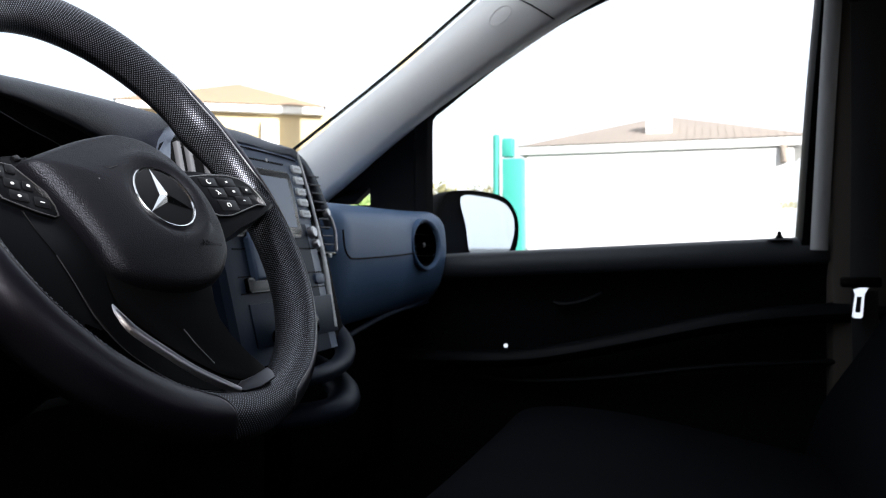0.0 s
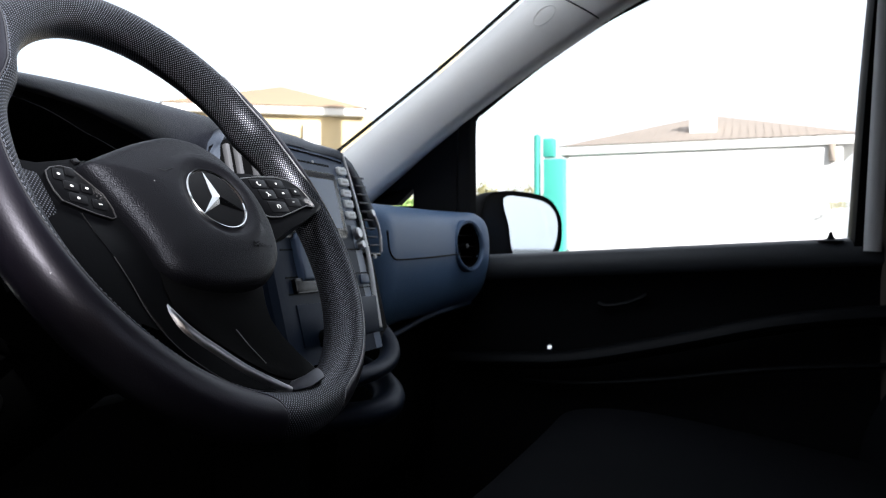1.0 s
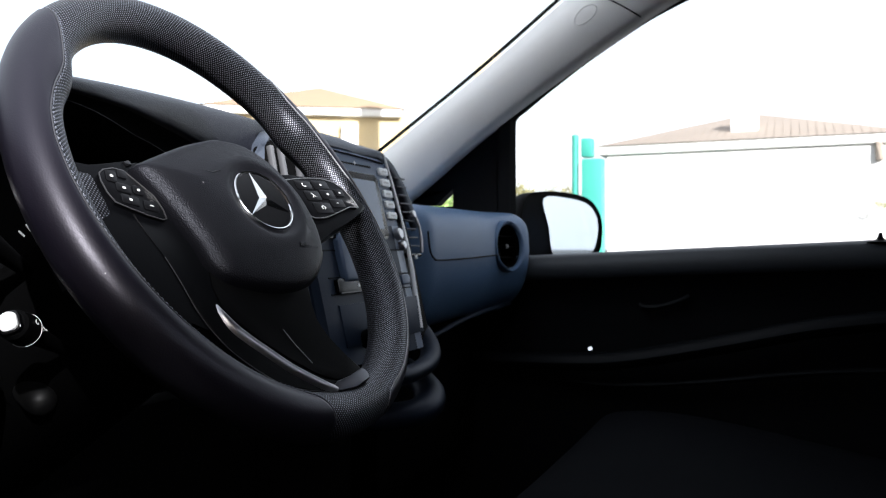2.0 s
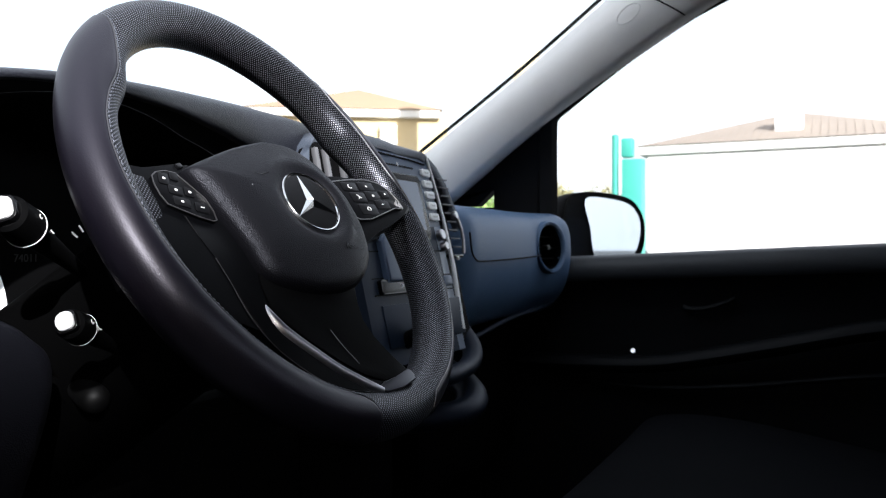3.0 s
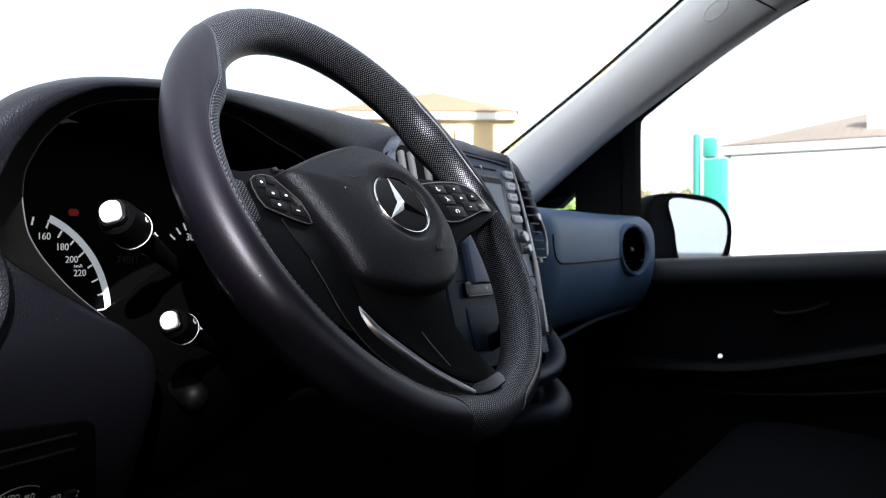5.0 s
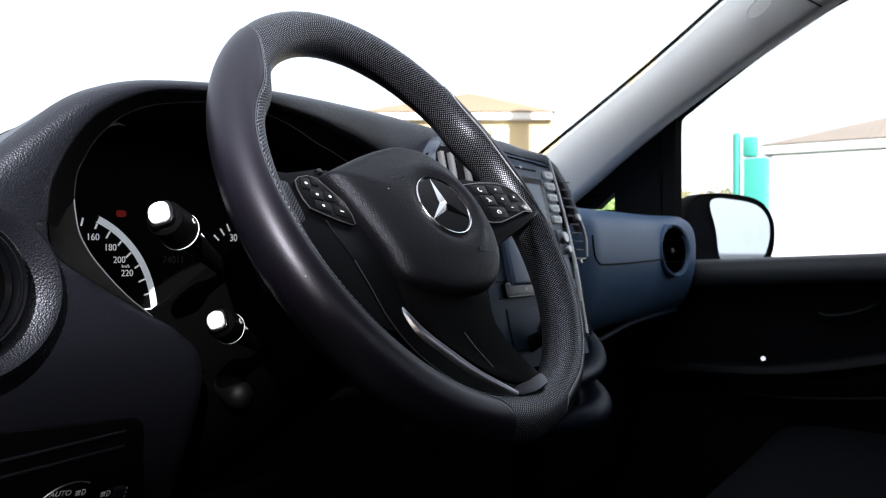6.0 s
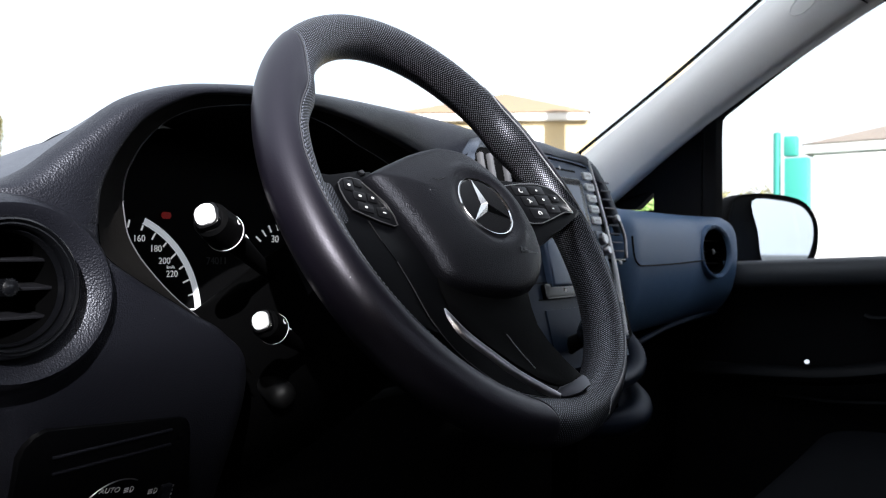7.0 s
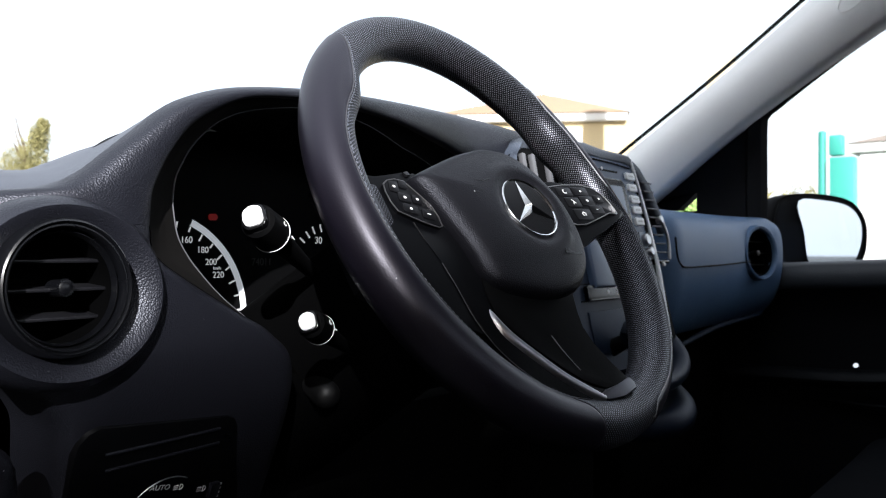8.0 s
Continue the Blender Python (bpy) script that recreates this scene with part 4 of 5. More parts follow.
def wing_mirror():
    m = Matrix.Translation((1.87, 0.45, 1.27)) @ Matrix(((0.834, 0, -0.552, 0), (-0.552, 0, -0.834, 0), (0, 1, 0, 0), (0, 0, 0, 1)))
    top = thing("wing_mirror", "black wing mirror outside the passenger window", "mirror", m)
    shape = smooth([(-0.150, 0.060, 0), (-0.10, 0.076, 0), (-0.02, 0.076, 0), (0.045, 0.062, 0), (0.080, 0.025, 0), (0.086, -0.02, 0), (0.075, -0.062, 0), (0.04, -0.085, 0), (-0.06, -0.09, 0), (-0.14, -0.085, 0), (-0.165, -0.02, 0)], 5, closed=True)
    rows = []
    for k, z in ((0.93, 0.000), (0.985, 0.004), (1.0, -0.004), (0.99, -0.03), (0.92, -0.07), (0.75, -0.10), (0.4, -0.118), (0.0, -0.122)):
        rows.append([(p.x * k - (1 - k) * 0.03, p.y * k, z) for p in shape])
    bm = sheet(rows, close_v=True)
    bmesh.ops.remove_doubles(bm, verts=bm.verts[:], dist=1e-6)
    part("housing", bm, M_RUBBER, top, sharp=60)
    glass_shape = smooth([(-0.098, 0.060, 0), (-0.03, 0.063, 0), (0.030, 0.053, 0), (0.060, 0.030, 0), (0.0695, 0.0, 0), (0.065, -0.034, 0), (0.045, -0.068, 0), (0.0, -0.074, 0), (-0.066, -0.074, 0), (-0.084, -0.003, 0)], 4, closed=True)
    part("mirror_glass", prism([(p.x, p.y) for p in glass_shape], -0.002, 0.0045), M_MIRROR, top, "clear mirror glass")
    part("backing", prism([(p.x * 0.95, p.y * 0.95) for p in shape], -0.004, 0.001), M_RUBBER, top)
    part("arm", box((-0.21, -0.085, -0.05), (-0.13, -0.03, -0.01), 0.012), M_RUBBER, top)


wing_mirror()


# ---- outside ----
def house_right():
    top = thing("garage", "white rendered garage with a low hipped tile roof", "house")
    part("wall", box((11.27, -1.15, 0), (15.5, 2.30, 2.52)), M_WALL, top)
    part("fascia", box((11.22, -1.40, 2.49), (15.8, 2.42, 2.61), 0.01), M_WALL, top)
    bm = bmesh.new()
    base = [bm.verts.new(p) for p in ((11.2, 2.44, 2.61), (11.2, -1.42, 2.61), (15.8, -1.42, 2.61), (15.8, 2.44, 2.61))]
    ridge = [bm.verts.new(p) for p in ((13.2, 0.52, 3.24), (13.8, 0.52, 3.24))]
    bm.faces.new((base[0], base[1], ridge[0]))
    bm.faces.new((base[1], base[2], ridge[1], ridge[0]))
    bm.faces.new((base[2], base[3], ridge[1]))
    bm.faces.new((base[3], base[0], ridge[0], ridge[1]))
    bm.faces.new(base)
    part("roof", bm, M_ROOF, top)
    for k in range(38):
        y = -1.36 + k * 0.1015
        f = max(0.03, 1 - abs(y - 0.51) / 1.93)
        rib = tube([(11.18, y, 2.613), (11.2 + 2.0 * f, y, 2.608 + 0.63 * f)], 0.0030, 6)
        part("tile_row", rib, M_ROOF, top)
    part("bracket", tube([(11.25, -1.02, 2.50), (11.24, -1.02, 2.40), (11.23, -1.03, 2.28)], 0.045, 8), M_ROOF, top)
    part("chimney", box((11.75, 0.37, 2.6), (12.1, 0.72, 3.06), 0.01), M_WALL, top)
    return top


house_right()


def house_far():
    d = Vector((0.851, 0.535, 0)).normalized()
    s = Vector((d.y, -d.x, 0))
    c = d * 30
    top = thing("house", "cream two-storey house with an orange hipped roof", "house")
    def at(a, b, z):
        return tuple(c + s * a + d * b + Vector((0, 0, z)))
    bm = bmesh.new()
    base = [bm.verts.new(at(a, b, 6.28)) for a, b in ((-3.85, -0.36), (3.4, -0.36), (3.4, 8), (-3.85, 8))]
    ridge = [bm.verts.new(at(a, b, 7.6)) for a, b in ((0.35, 3.0), (0.55, 4.6))]
    bm.faces.new((base[0], base[1], ridge[0])), bm.faces.new((base[1], base[2], ridge[1], ridge[0]))
    bm.faces.new((base[2], base[3], ridge[1])), bm.faces.new((base[3], base[0], ridge[0], ridge[1])), bm.faces.new(base)
    part("roof", bm, M_ROOF2, top)
    rot = Matrix((tuple(s) + (0,), tuple(d) + (0,), (0, 0, 1, 0), (0, 0, 0, 1))).transposed()
    m = Matrix.Translation(c) @ rot
    part("wall", moved(box((-3.3, 0, 0), (3.6, 7.5, 6.1)), m), M_CREAM, top)
    part("fascia", moved(box((-3.75, -0.30, 6.0), (3.3, 7.9, 6.27), 0.02), m), M_WALL, top)
    part("pillar", moved(box((1.1, -0.35, 0), (1.7, 0.05, 5.7), 0.02), m), M_WALL, top)


house_far()


def gate_posts():
    top = thing("gate", "green painted steel gate posts beside the garage", "gate")
    part("post", box((10.4, 2.19, 0), (10.6, 2.455, 2.36), 0.01), M_GREEN, top)
    part("post_cap", box((10.42, 2.32, 2.385), (10.58, 2.47, 2.63), 0.02), M_GREEN, top)
    part("slim_post", moved(lathe([(0, 0), (0.045, 0), (0.045, 2.68), (0, 2.70)], 16), pose(10.5, 2.56, 0)), M_GREEN, top)


gate_posts()

pole = thing("utility_pole", "tall pale concrete utility pole in the haze", "pole", pose(19.6, 7.05, 0))
part("shaft", box((-0.27, -0.27, 0), (0.27, 0.27, 11), 0.02), M_CONCRETE, pole)


def foliage(name, label, centre, size, count, seed, trunk=None, kind="", lumps=(((0, 0, 0), 1.0),), leaf=M_LEAF):
    """A crown of many small leaf clumps about a trunk with limbs."""
    rnd = random.Random(seed)
    top = thing(name, label, "tree" if trunk else "shrub", pose(*centre), kind=kind)
    bm = bmesh.new()
    for _ in range(count):
        while True:
            p = Vector((rnd.uniform(-1, 1), rnd.uniform(-1, 1), rnd.uniform(-1, 1)))
            if 0.15 < p.length < 1.0 + 0.25 * noise.noise(p * 2.3 + Vector((seed, 0, 0))):
                break
        at, grow = lumps[rnd.randrange(len(lumps))]
        c = Vector(at) + Vector((p.x * size[0], p.y * size[1], p.z * size[2])) * grow
        s = rnd.uniform(0.04, 0.085) * size[0]
        for _k in range(4):
            d = Vector((rnd.gauss(0, 1), rnd.gauss(0, 1), rnd.gauss(0, 1))).normalized()
            e = d.orthogonal().normalized()
            o = c + Vector((rnd.gauss(0, s), rnd.gauss(0, s), rnd.gauss(0, s)))
            bm.faces.new([bm.verts.new(o + v) for v in (d * s, e * s * 0.45, -d * s, -e * s * 0.45)])
    part("crown", bm, leaf, top)
    if trunk:
        h = trunk
        part("trunk", tube([(0, 0, -centre[2]), (0.05, 0, -centre[2] * 0.5), (0, 0.05, 0), (0, 0, size[2] * 0.6)], [0.16, 0.13, 0.09, 0.03], 10), M_BARK, top)
        for k in range(5):
            a = rnd.uniform(0, math.tau)
            part("limb", tube([(0, 0, -size[2] * 0.3 + k * 0.2), (math.cos(a) * size[0] * 0.4, math.sin(a) * size[1] * 0.4, k * 0.25), (math.cos(a) * size[0] * 0.7, math.sin(a) * size[1] * 0.7, 0.3 + k * 0.3)], [0.05, 0.03, 0.012], 6), M_BARK, top)
    return top


foliage("tree", "slender olive-green garden tree beyond the van's bonnet", (11.3, 25.0, 3.7), (0.55, 0.55, 0.75), 5200, 3, trunk=3.0,
        lumps=(((0.05, -0.05, -0.45), 1.0), ((-0.16, 0.22, 0.05), 0.85), ((0.16, -0.20, 0.45), 0.80), ((0.26, -0.34, 0.95), 0.52), ((0.33, -0.40, 1.30), 0.28), ((0.0, 0.0, -1.3), 0.9)))
for k, (x, y, r) in enumerate(((17.0, 5.5, 0.8), (18.0, 6.7, 0.9), (17.5, 4.6, 0.7), (19.0, 7.9, 0.8))):
    foliage("shrub", "dry yellow-green shrub behind the gate", (x, y, 1.5), (r, r, 1.1), 1500, 10 + k)
foliage("shrub", "bright green shrub beyond the passenger window", (11.05, 4.55, 1.05), (0.62, 0.62, 1.08), 2200, 41, leaf=M_LEAF_GREEN)
foliage("shrub", "low green shrub beside the garage wall", (11.05, -1.06, 1.72), (0.13, 0.13, 0.05), 160, 30)
far_wall = thing("shed", "small white outbuilding behind the tree", "shed", pose(9.6, 26.5, 0))
part("wall", box((-0.9, -1, 0), (0.35, 1, 4.15), 0.02), M_WALL, far_wall)
part("roof", box((-1.0, -1.1, 4.15), (0.45, 1.1, 4.3), 0.02), M_ROOF2, far_wall)


# ---- steering wheel ----
WHEEL = pose(0.5147, 0.3752, 1.2485, 58.95, 0, 0)
RIM_R, RIM_T = 0.1725, 0.0172
TIP = pose(0, 0, 0.0085, -3, -7, 0)       # the hub sits proud of the rim and slightly turned


def rim_point(a, q, lift=0.0):
    """A point of the rim at the angle a round the wheel and q round the tube (0 outwards, 90 to the driver)."""
    bump = math.exp(-((a % 360 - 148) / 8.0) ** 2) + math.exp(-((a % 360 - 32) / 8.0) ** 2)
    inward = max(0.0, -math.cos(radians(q)))
    r = RIM_T * (1 + 0.36 * bump * inward) + lift
    rad = RIM_R + r * math.cos(radians(q))
    return (rad * math.cos(radians(a)), rad * math.sin(radians(a)), r * 1.04 * math.sin(radians(q)))


def rim_patch(a0, a1, q0, q1, na, nq, lift=0.0):
    bm = sheet([[rim_point(a0 + (a1 - a0) * i / na, q0 + (q1 - q0) * j / nq, lift) for j in range(nq + 1)] for i in range(na + 1)])
    uv = bm.loops.layers.uv.new("UVMap")
    bm.verts.index_update()
    for f in bm.faces:
        for l in f.loops:
            i, j = divmod(l.vert.index, nq + 1)
            l[uv].uv = (radians(a0 + (a1 - a0) * i / na) * RIM_R, radians(q0 + (q1 - q0) * j / nq) * RIM_T)
    return bm


def between(table, a):
    """The value at a in a table of (a, value), eased from step to step."""
    for (a0, v0), (a1, v1) in zip(table, table[1:]):
        if a <= a1:
            f = max(0.0, (a - a0) / (a1 - a0))
            return v0 + (v1 - v0) * f
    return table[-1][1]


# how far the smooth leather reaches round the tube, along the grip
SEAM_LEFT = [(129.4, 20), (130.3, 42), (132, 60), (134, 73), (137, 89), (140, 101), (143, 109), (147, 114), (151, 112), (157, 101), (163, 91), (170, 86.5), (178, 89), (188, 94.5),
             (200, 105), (214, 116), (229, 127), (239, 131), (248, 128), (253, 119), (255.5, 104), (257, 84), (258, 60), (258.6, 20)]
SEAM_RIGHT = [(129.4, 20), (130.3, 50), (132, 74), (135, 89), (138, 99), (144, 107), (151, 109), (158, 107), (166, 104), (175, 92), (184, 76), (204, 68), (217, 72), (240, 74), (250, 80), (255, 75), (257, 50), (257.6, 20)]


def steering_wheel():
    top = thing("steering_wheel", "black leather steering wheel with perforated grips and a round chrome emblem", "steering wheel", WHEEL)
    part("perforated_rim", rim_patch(0, 360, 0, 360, 240, 48), M_PERF, top, "perforated black leather")
    for side, table in ((-1, SEAM_LEFT), (1, SEAM_RIGHT)):
        def at(a):
            return a if side < 0 else 180 - a
        first, last = table[0][0], table[-1][0]
        n = 150
        rows = []
        for i in range(n + 1):
            a = first + (last - first) * i / n
            reach = between(table, a)
            rows.append([rim_point(at(a), -96 + (reach + 96) * j / 30, 0.0007 if 0 < j < 30 else 0.0) for j in range(31)])
        part("leather_grip", sheet(rows), M_LEATHER, top, "smooth black leather", sharp=80)
        edge = [(at(first + (last - first) * k / 300), between(table, first + (last - first) * k / 300)) for k in range(301)]
        edge = [(a, q) for a, q in edge if q > 24]
        # light on the right seam and shade on the left are in the colour
        part("seam", tube([rim_point(a, q, 0.0003) for a, q in edge], 0.0005, 6), M_WELT if side > 0 else M_SEAM, top, "raised leather welt along the seam")
        bm = bmesh.new()
        length, spot = 0.0, None
        for (a0, q0), (a1, q1) in zip(edge, edge[1:]):
            p0, p1 = Vector(rim_point(a0, q0 + 4.5, 0.0005)), Vector(rim_point(a1, q1 + 4.5, 0.0005))
            length += (p1 - p0).length
            if spot is None or length - spot > 0.0027:
                spot = length
                d = (p1 - p0).normalized() * 0.0017
                tube([p0, p0 + d], 0.00038, 5, bm=bm)
        part("stitching", bm, M_THREAD, top, "pale thread stitches")
    # airbag cover: a shield with a domed face, tipped a little towards the middle of the cab
    shape = [(-0.0013, 0.0593), (0.0218, 0.0549), (0.0400, 0.0413), (0.0501, 0.0254), (0.0588, 0.0023), (0.0585, -0.0232), (0.0541, -0.0397), (0.0480, -0.0529), (0.0378, -0.0638), (0.0216, -0.0740),
             (0.0009, -0.0781), (-0.0244, -0.0769), (-0.0496, -0.0696), (-0.0661, -0.0603), (-0.0724, -0.0486), (-0.0735, -0.0348), (-0.0760, -0.0216), (-0.0810, -0.0045), (-0.0865, 0.0117), (-0.0920, 0.0255), (-0.0932, 0.0312), (-0.0890, 0.0343), (-0.0692, 0.0417), (-0.0420, 0.0511), (-0.0180, 0.0572)]
    shield = smooth([(x, y, 0) for x, y in shape], 3, closed=True)
    c = Vector((0.0017, -0.0056, 0))
    rings = []
    for s, h in ((0.0, 0.0112), (0.20, 0.0112), (0.292, 0.0113), (0.302, 0.0120), (0.335, 0.0136), (0.36, 0.0140), (0.40, 0.0140), (0.5, 0.0136), (0.6, 0.0130), (0.7, 0.0118), (0.8, 0.0102), (0.87, 0.0086), (0.92, 0.0068), (0.955, 0.0046), (0.98, 0.0016), (0.995, -0.004), (1.0, -0.010), (1.0, -0.036)):
        ring = []
        for p in shield:
            d = p - c
            near = c + d.normalized() * (0.098 * s)
            w = min(1.0, max(0.0, (s - 0.37) / 0.25))
            q = near * (1 - w) + (c + d * s) * w
            ring.append((q.x, q.y, h))
        rings.append(ring)
    bm = sheet(rings, close_v=True)
    bmesh.ops.remove_doubles(bm, verts=bm.verts[:], dist=1e-6)
    part("airbag_cover", bm, M_HUB, top, "black grained airbag cover", sharp=60).matrix_local = TIP
    # emblem: a ring and three tapered arms
    emb = part("emblem", lathe([(0.0, 0.0), (0.0265, 0.0), (0.0265, 0.0009), (0.0, 0.0009)], 48), M_GLOSS, top, "round chrome emblem on black")
    emb.matrix_local = TIP @ pose(0.0017, -0.0056, 0.0113)
    part("ring", lathe([(0.0250, 0.0008), (0.0255, 0.0019), (0.0264, 0.0022), (0.0271, 0.0016), (0.0274, 0.0)], 72), M_CHROME, emb)
    for a in (90, 210, 330):
        bm = bmesh.new()
        tip = bm.verts.new((0.0255, 0, 0.0014))
        l, r, k, b = bm.verts.new((0.0022, 0.0038, 0.0009)), bm.verts.new((0.0022, -0.0038, 0.0009)), bm.verts.new((0.0020, 0, 0.0042)), bm.verts.new((0.0, 0, 0.0040))
        for f in ((tip, l, k), (tip, k, r), (l, b, k), (r, k, b)):
            bm.faces.new(f)
        part("arm", moved(bm, pose(0, 0, 0, 0, 0, a)), M_CHROME, emb, sharp=5)
    lettering("lettering", "AIRBAG", 0.0072, TIP @ pose(0.0235, -0.0475, 0.0118, 6, 9, 0), M_GLOSS, top, 0.0003)
    part("crease", tube([(-0.0420, 0.0205, 0.0129), (-0.0370, 0.0185, 0.0134), (-0.0335, 0.0195, 0.0136), (-0.0290, 0.0205, 0.0138)], 0.0005, 5), M_GLOSS, top).matrix_local = TIP
    # side spokes with key pads
    for side in (-1, 1):
        if side > 0:
            plate = [(0.045, 0.034), (0.075, 0.0315), (0.110, 0.0315), (0.132, 0.026), (0.150, 0.012), (0.160, -0.004), (0.142, -0.0105), (0.1133, -0.0205), (0.090, -0.0265), (0.070, -0.034), (0.045, -0.045)]
            pad = [(0.0580, 0.0235), (0.0674, 0.0245), (0.0839, 0.0258), (0.1084, 0.0258), (0.1242, 0.0219), (0.1337, 0.0143), (0.1385, 0.0035), (0.1400, -0.0066), (0.1335, -0.0060), (0.1280, -0.0052), (0.1048, -0.0109), (0.0845, -0.0155), (0.0700, -0.0152), (0.0600, -0.010)]
            keys = [(0.0790, 0.0180, 0.0200, 0.0090, "phone"), (0.1020, 0.0180, 0.0210, 0.0090, "dot"), (0.0835, 0.0070, 0.0195, 0.0100, "voice"), (0.1045, 0.0080, 0.0190, 0.0100, "speaker"), (0.1230, 0.0095, 0.0120, 0.0080, "dot"), (0.0880, -0.0058, 0.0230, 0.0110, "loop"), (0.1115, -0.0015, 0.0190, 0.0090, "minus")]
            turn = -3
        else:
            plate = [(-0.160, 0.0400), (-0.138, 0.0355), (-0.1209, 0.0362), (-0.1114, 0.0372), (-0.0908, 0.0400), (-0.0800, 0.0410), (-0.060, 0.030), (-0.060, -0.055), (-0.0800, -0.1000), (-0.0950, -0.0880), (-0.1060, -0.0900), (-0.1200, -0.0820), (-0.1370, -0.0640), (-0.160, -0.040)]
            pad = [(-0.1195, 0.0272), (-0.1148, 0.0303), (-0.1073, 0.0314), (-0.0997, 0.0296), (-0.0949, 0.0228), (-0.0913, 0.0176), (-0.0853, 0.0085), (-0.0837, -0.0024), (-0.0848, -0.0097), (-0.0883, -0.0104), (-0.0985, -0.0063), (-0.1097, -0.0004), (-0.1182, 0.0045), (-0.1207, 0.0122), (-0.1210, 0.0212)]
            keys = [(-0.1120, 0.0245, 0.0080, 0.0095, "dot"), (-0.1028, 0.0262, 0.0070, 0.0070, "plain"), (-0.1070, 0.0150, 0.0110, 0.0075, "dot"), (-0.0965, 0.0130, 0.0080, 0.0075, "dot"), (-0.1065, 0.0055, 0.0130, 0.0075, "dot"), (-0.0925, 0.0003, 0.0110, 0.0080, "minus")]
            turn = -18
        part("spoke", prism(plate, -0.030, -0.0045, 0.004, seg=3), M_SPOKE, top).matrix_local = TIP
        if side > 0:
            pad = soft_corners(pad)
        keypad = part("key_pad", prism(pad, -0.016, -0.0012, 0.0012), M_PAD, top, "black key pad")
        keypad.matrix_local = TIP
        # the left edge catches less light, put in as a darker metal
        part("key_pad_edge", tube([(x, y, -0.0012) for x, y in pad], 0.0005, 6, closed=True), M_SATIN if side > 0 else M_DARKCHROME, keypad, "satin metal edge")
        for kx, ky, w, h, mark in keys:
            part("key", moved(prism(rounded(w, h, 0.0014, 3), -0.002, -0.0003, 0.0005), pose(kx, ky, 0, 0, 0, turn)), M_KEYCAP, keypad)
            m = pose(kx, ky, -0.0002, 0, 0, turn)
            if mark in ("dot", "speaker"):
                part("symbol", moved(prism(rounded(0.0030, 0.0020, 0.0008, 3) if mark == "speaker" else rounded(0.0024, 0.0019, 0.0009, 3), 0, 0.0002), m), M_ICON, keypad, "white symbol")
            elif mark == "minus":
                part("symbol", moved(prism(rounded(0.0030, 0.0008, 0.0003, 2), 0, 0.0002), m), M_ICON, keypad, "white symbol")
            elif mark == "phone":
                part("symbol", moved(tube([(0.0021 * math.cos(radians(b)), 0.0019 * math.sin(radians(b)), 0.0002) for b in range(130, 311, 20)], [0.0007, 0.0006, 0.0004, 0.0004, 0.0004, 0.0004, 0.0004, 0.0005, 0.0006, 0.0007], 6), m), M_ICON, keypad, "white handset symbol")
            elif mark == "loop":
                part("symbol", moved(tube([(0.0021 * math.cos(radians(b)), 0.0017 * math.sin(radians(b)), 0.0002) for b in range(-60, 241, 20)], 0.00045, 6), m), M_ICON, keypad, "white symbol")
            elif mark == "voice":
                for x0, y0, x1, y1 in ((-0.0018, 0.0022, 0.0004, 0.0006), (0.0004, 0.0006, -0.0012, -0.0022), (0.0006, 0.0, 0.0026, -0.0012)):
                    part("symbol", moved(tube([(x0, y0, 0.0002), (x1, y1, 0.0002)], 0.0004, 5), m), M_ICON, keypad, "white symbol")
    # perforated sleeve where the rim runs into the side spoke
    rows = []
    for i in range(13):
        f = i / 12
        x = 0.1600 - 0.036 * f
        flare = (1 - f) ** 2
        hi, lo = 0.0358 + 0.030 * flare, -0.010 - 0.040 * flare
        rows.append([Vector((-x, hi + (lo - hi) * j / 10, -0.0032 - 0.009 * abs(2 * j / 10 - 1) ** 6 + 0.0012 * math.sin(math.pi * f))) for j in range(11)])
    bm = sheet(rows)
    uv = bm.loops.layers.uv.new("UVMap")
    for face in bm.faces:
        for l in face.loops:
            l[uv].uv = (l.vert.co.y, l.vert.co.x)
    part("spoke_sleeve", bm, M_PERF, top, "perforated black leather").matrix_local = TIP
    # small square gap beside the cover
    part("spoke_cap", moved(prism(rounded(0.0060, 0.0045, 0.001, 2), -0.008, -0.0030, 0.0008), pose(-0.0905, 0.0375, 0, 0, 0, 15)), M_GLOSS, top).matrix_local = TIP
    # bottom spoke: dark side wall, bright edge, recessed panel
    outer = [(-0.0600, 0.0000), (-0.1080, -0.0020), (-0.1040, -0.0200), (-0.0995, -0.0370), (-0.0975, -0.0571), (-0.0964, -0.0810), (-0.0899, -0.1034), (-0.0797, -0.1202), (-0.0638, -0.1377), (-0.0521, -0.1460), (-0.0263, -0.1550), (-0.0094, -0.1590)]
    right = [(0.0088, -0.1588), (0.0268, -0.1568), (0.0279, -0.1523), (0.0253, -0.1483), (0.0156, -0.1337), (0.0075, -0.1176), (0.0055, -0.1027), (0.0098, -0.0884), (0.0176, -0.0768), (0.0300, -0.0500)]
    part("lower_spoke", prism(outer + right, -0.034, -0.0040, 0.0015), M_SPOKE, top).matrix_local = TIP
    thin = smooth([(x, y, -0.0040) for x, y in outer[3:]], 5)
    part("lower_spoke_rim", tube(thin, 0.00035, 6), M_DARKCHROME, top, "thin bright line along the spoke's edge").matrix_local = TIP
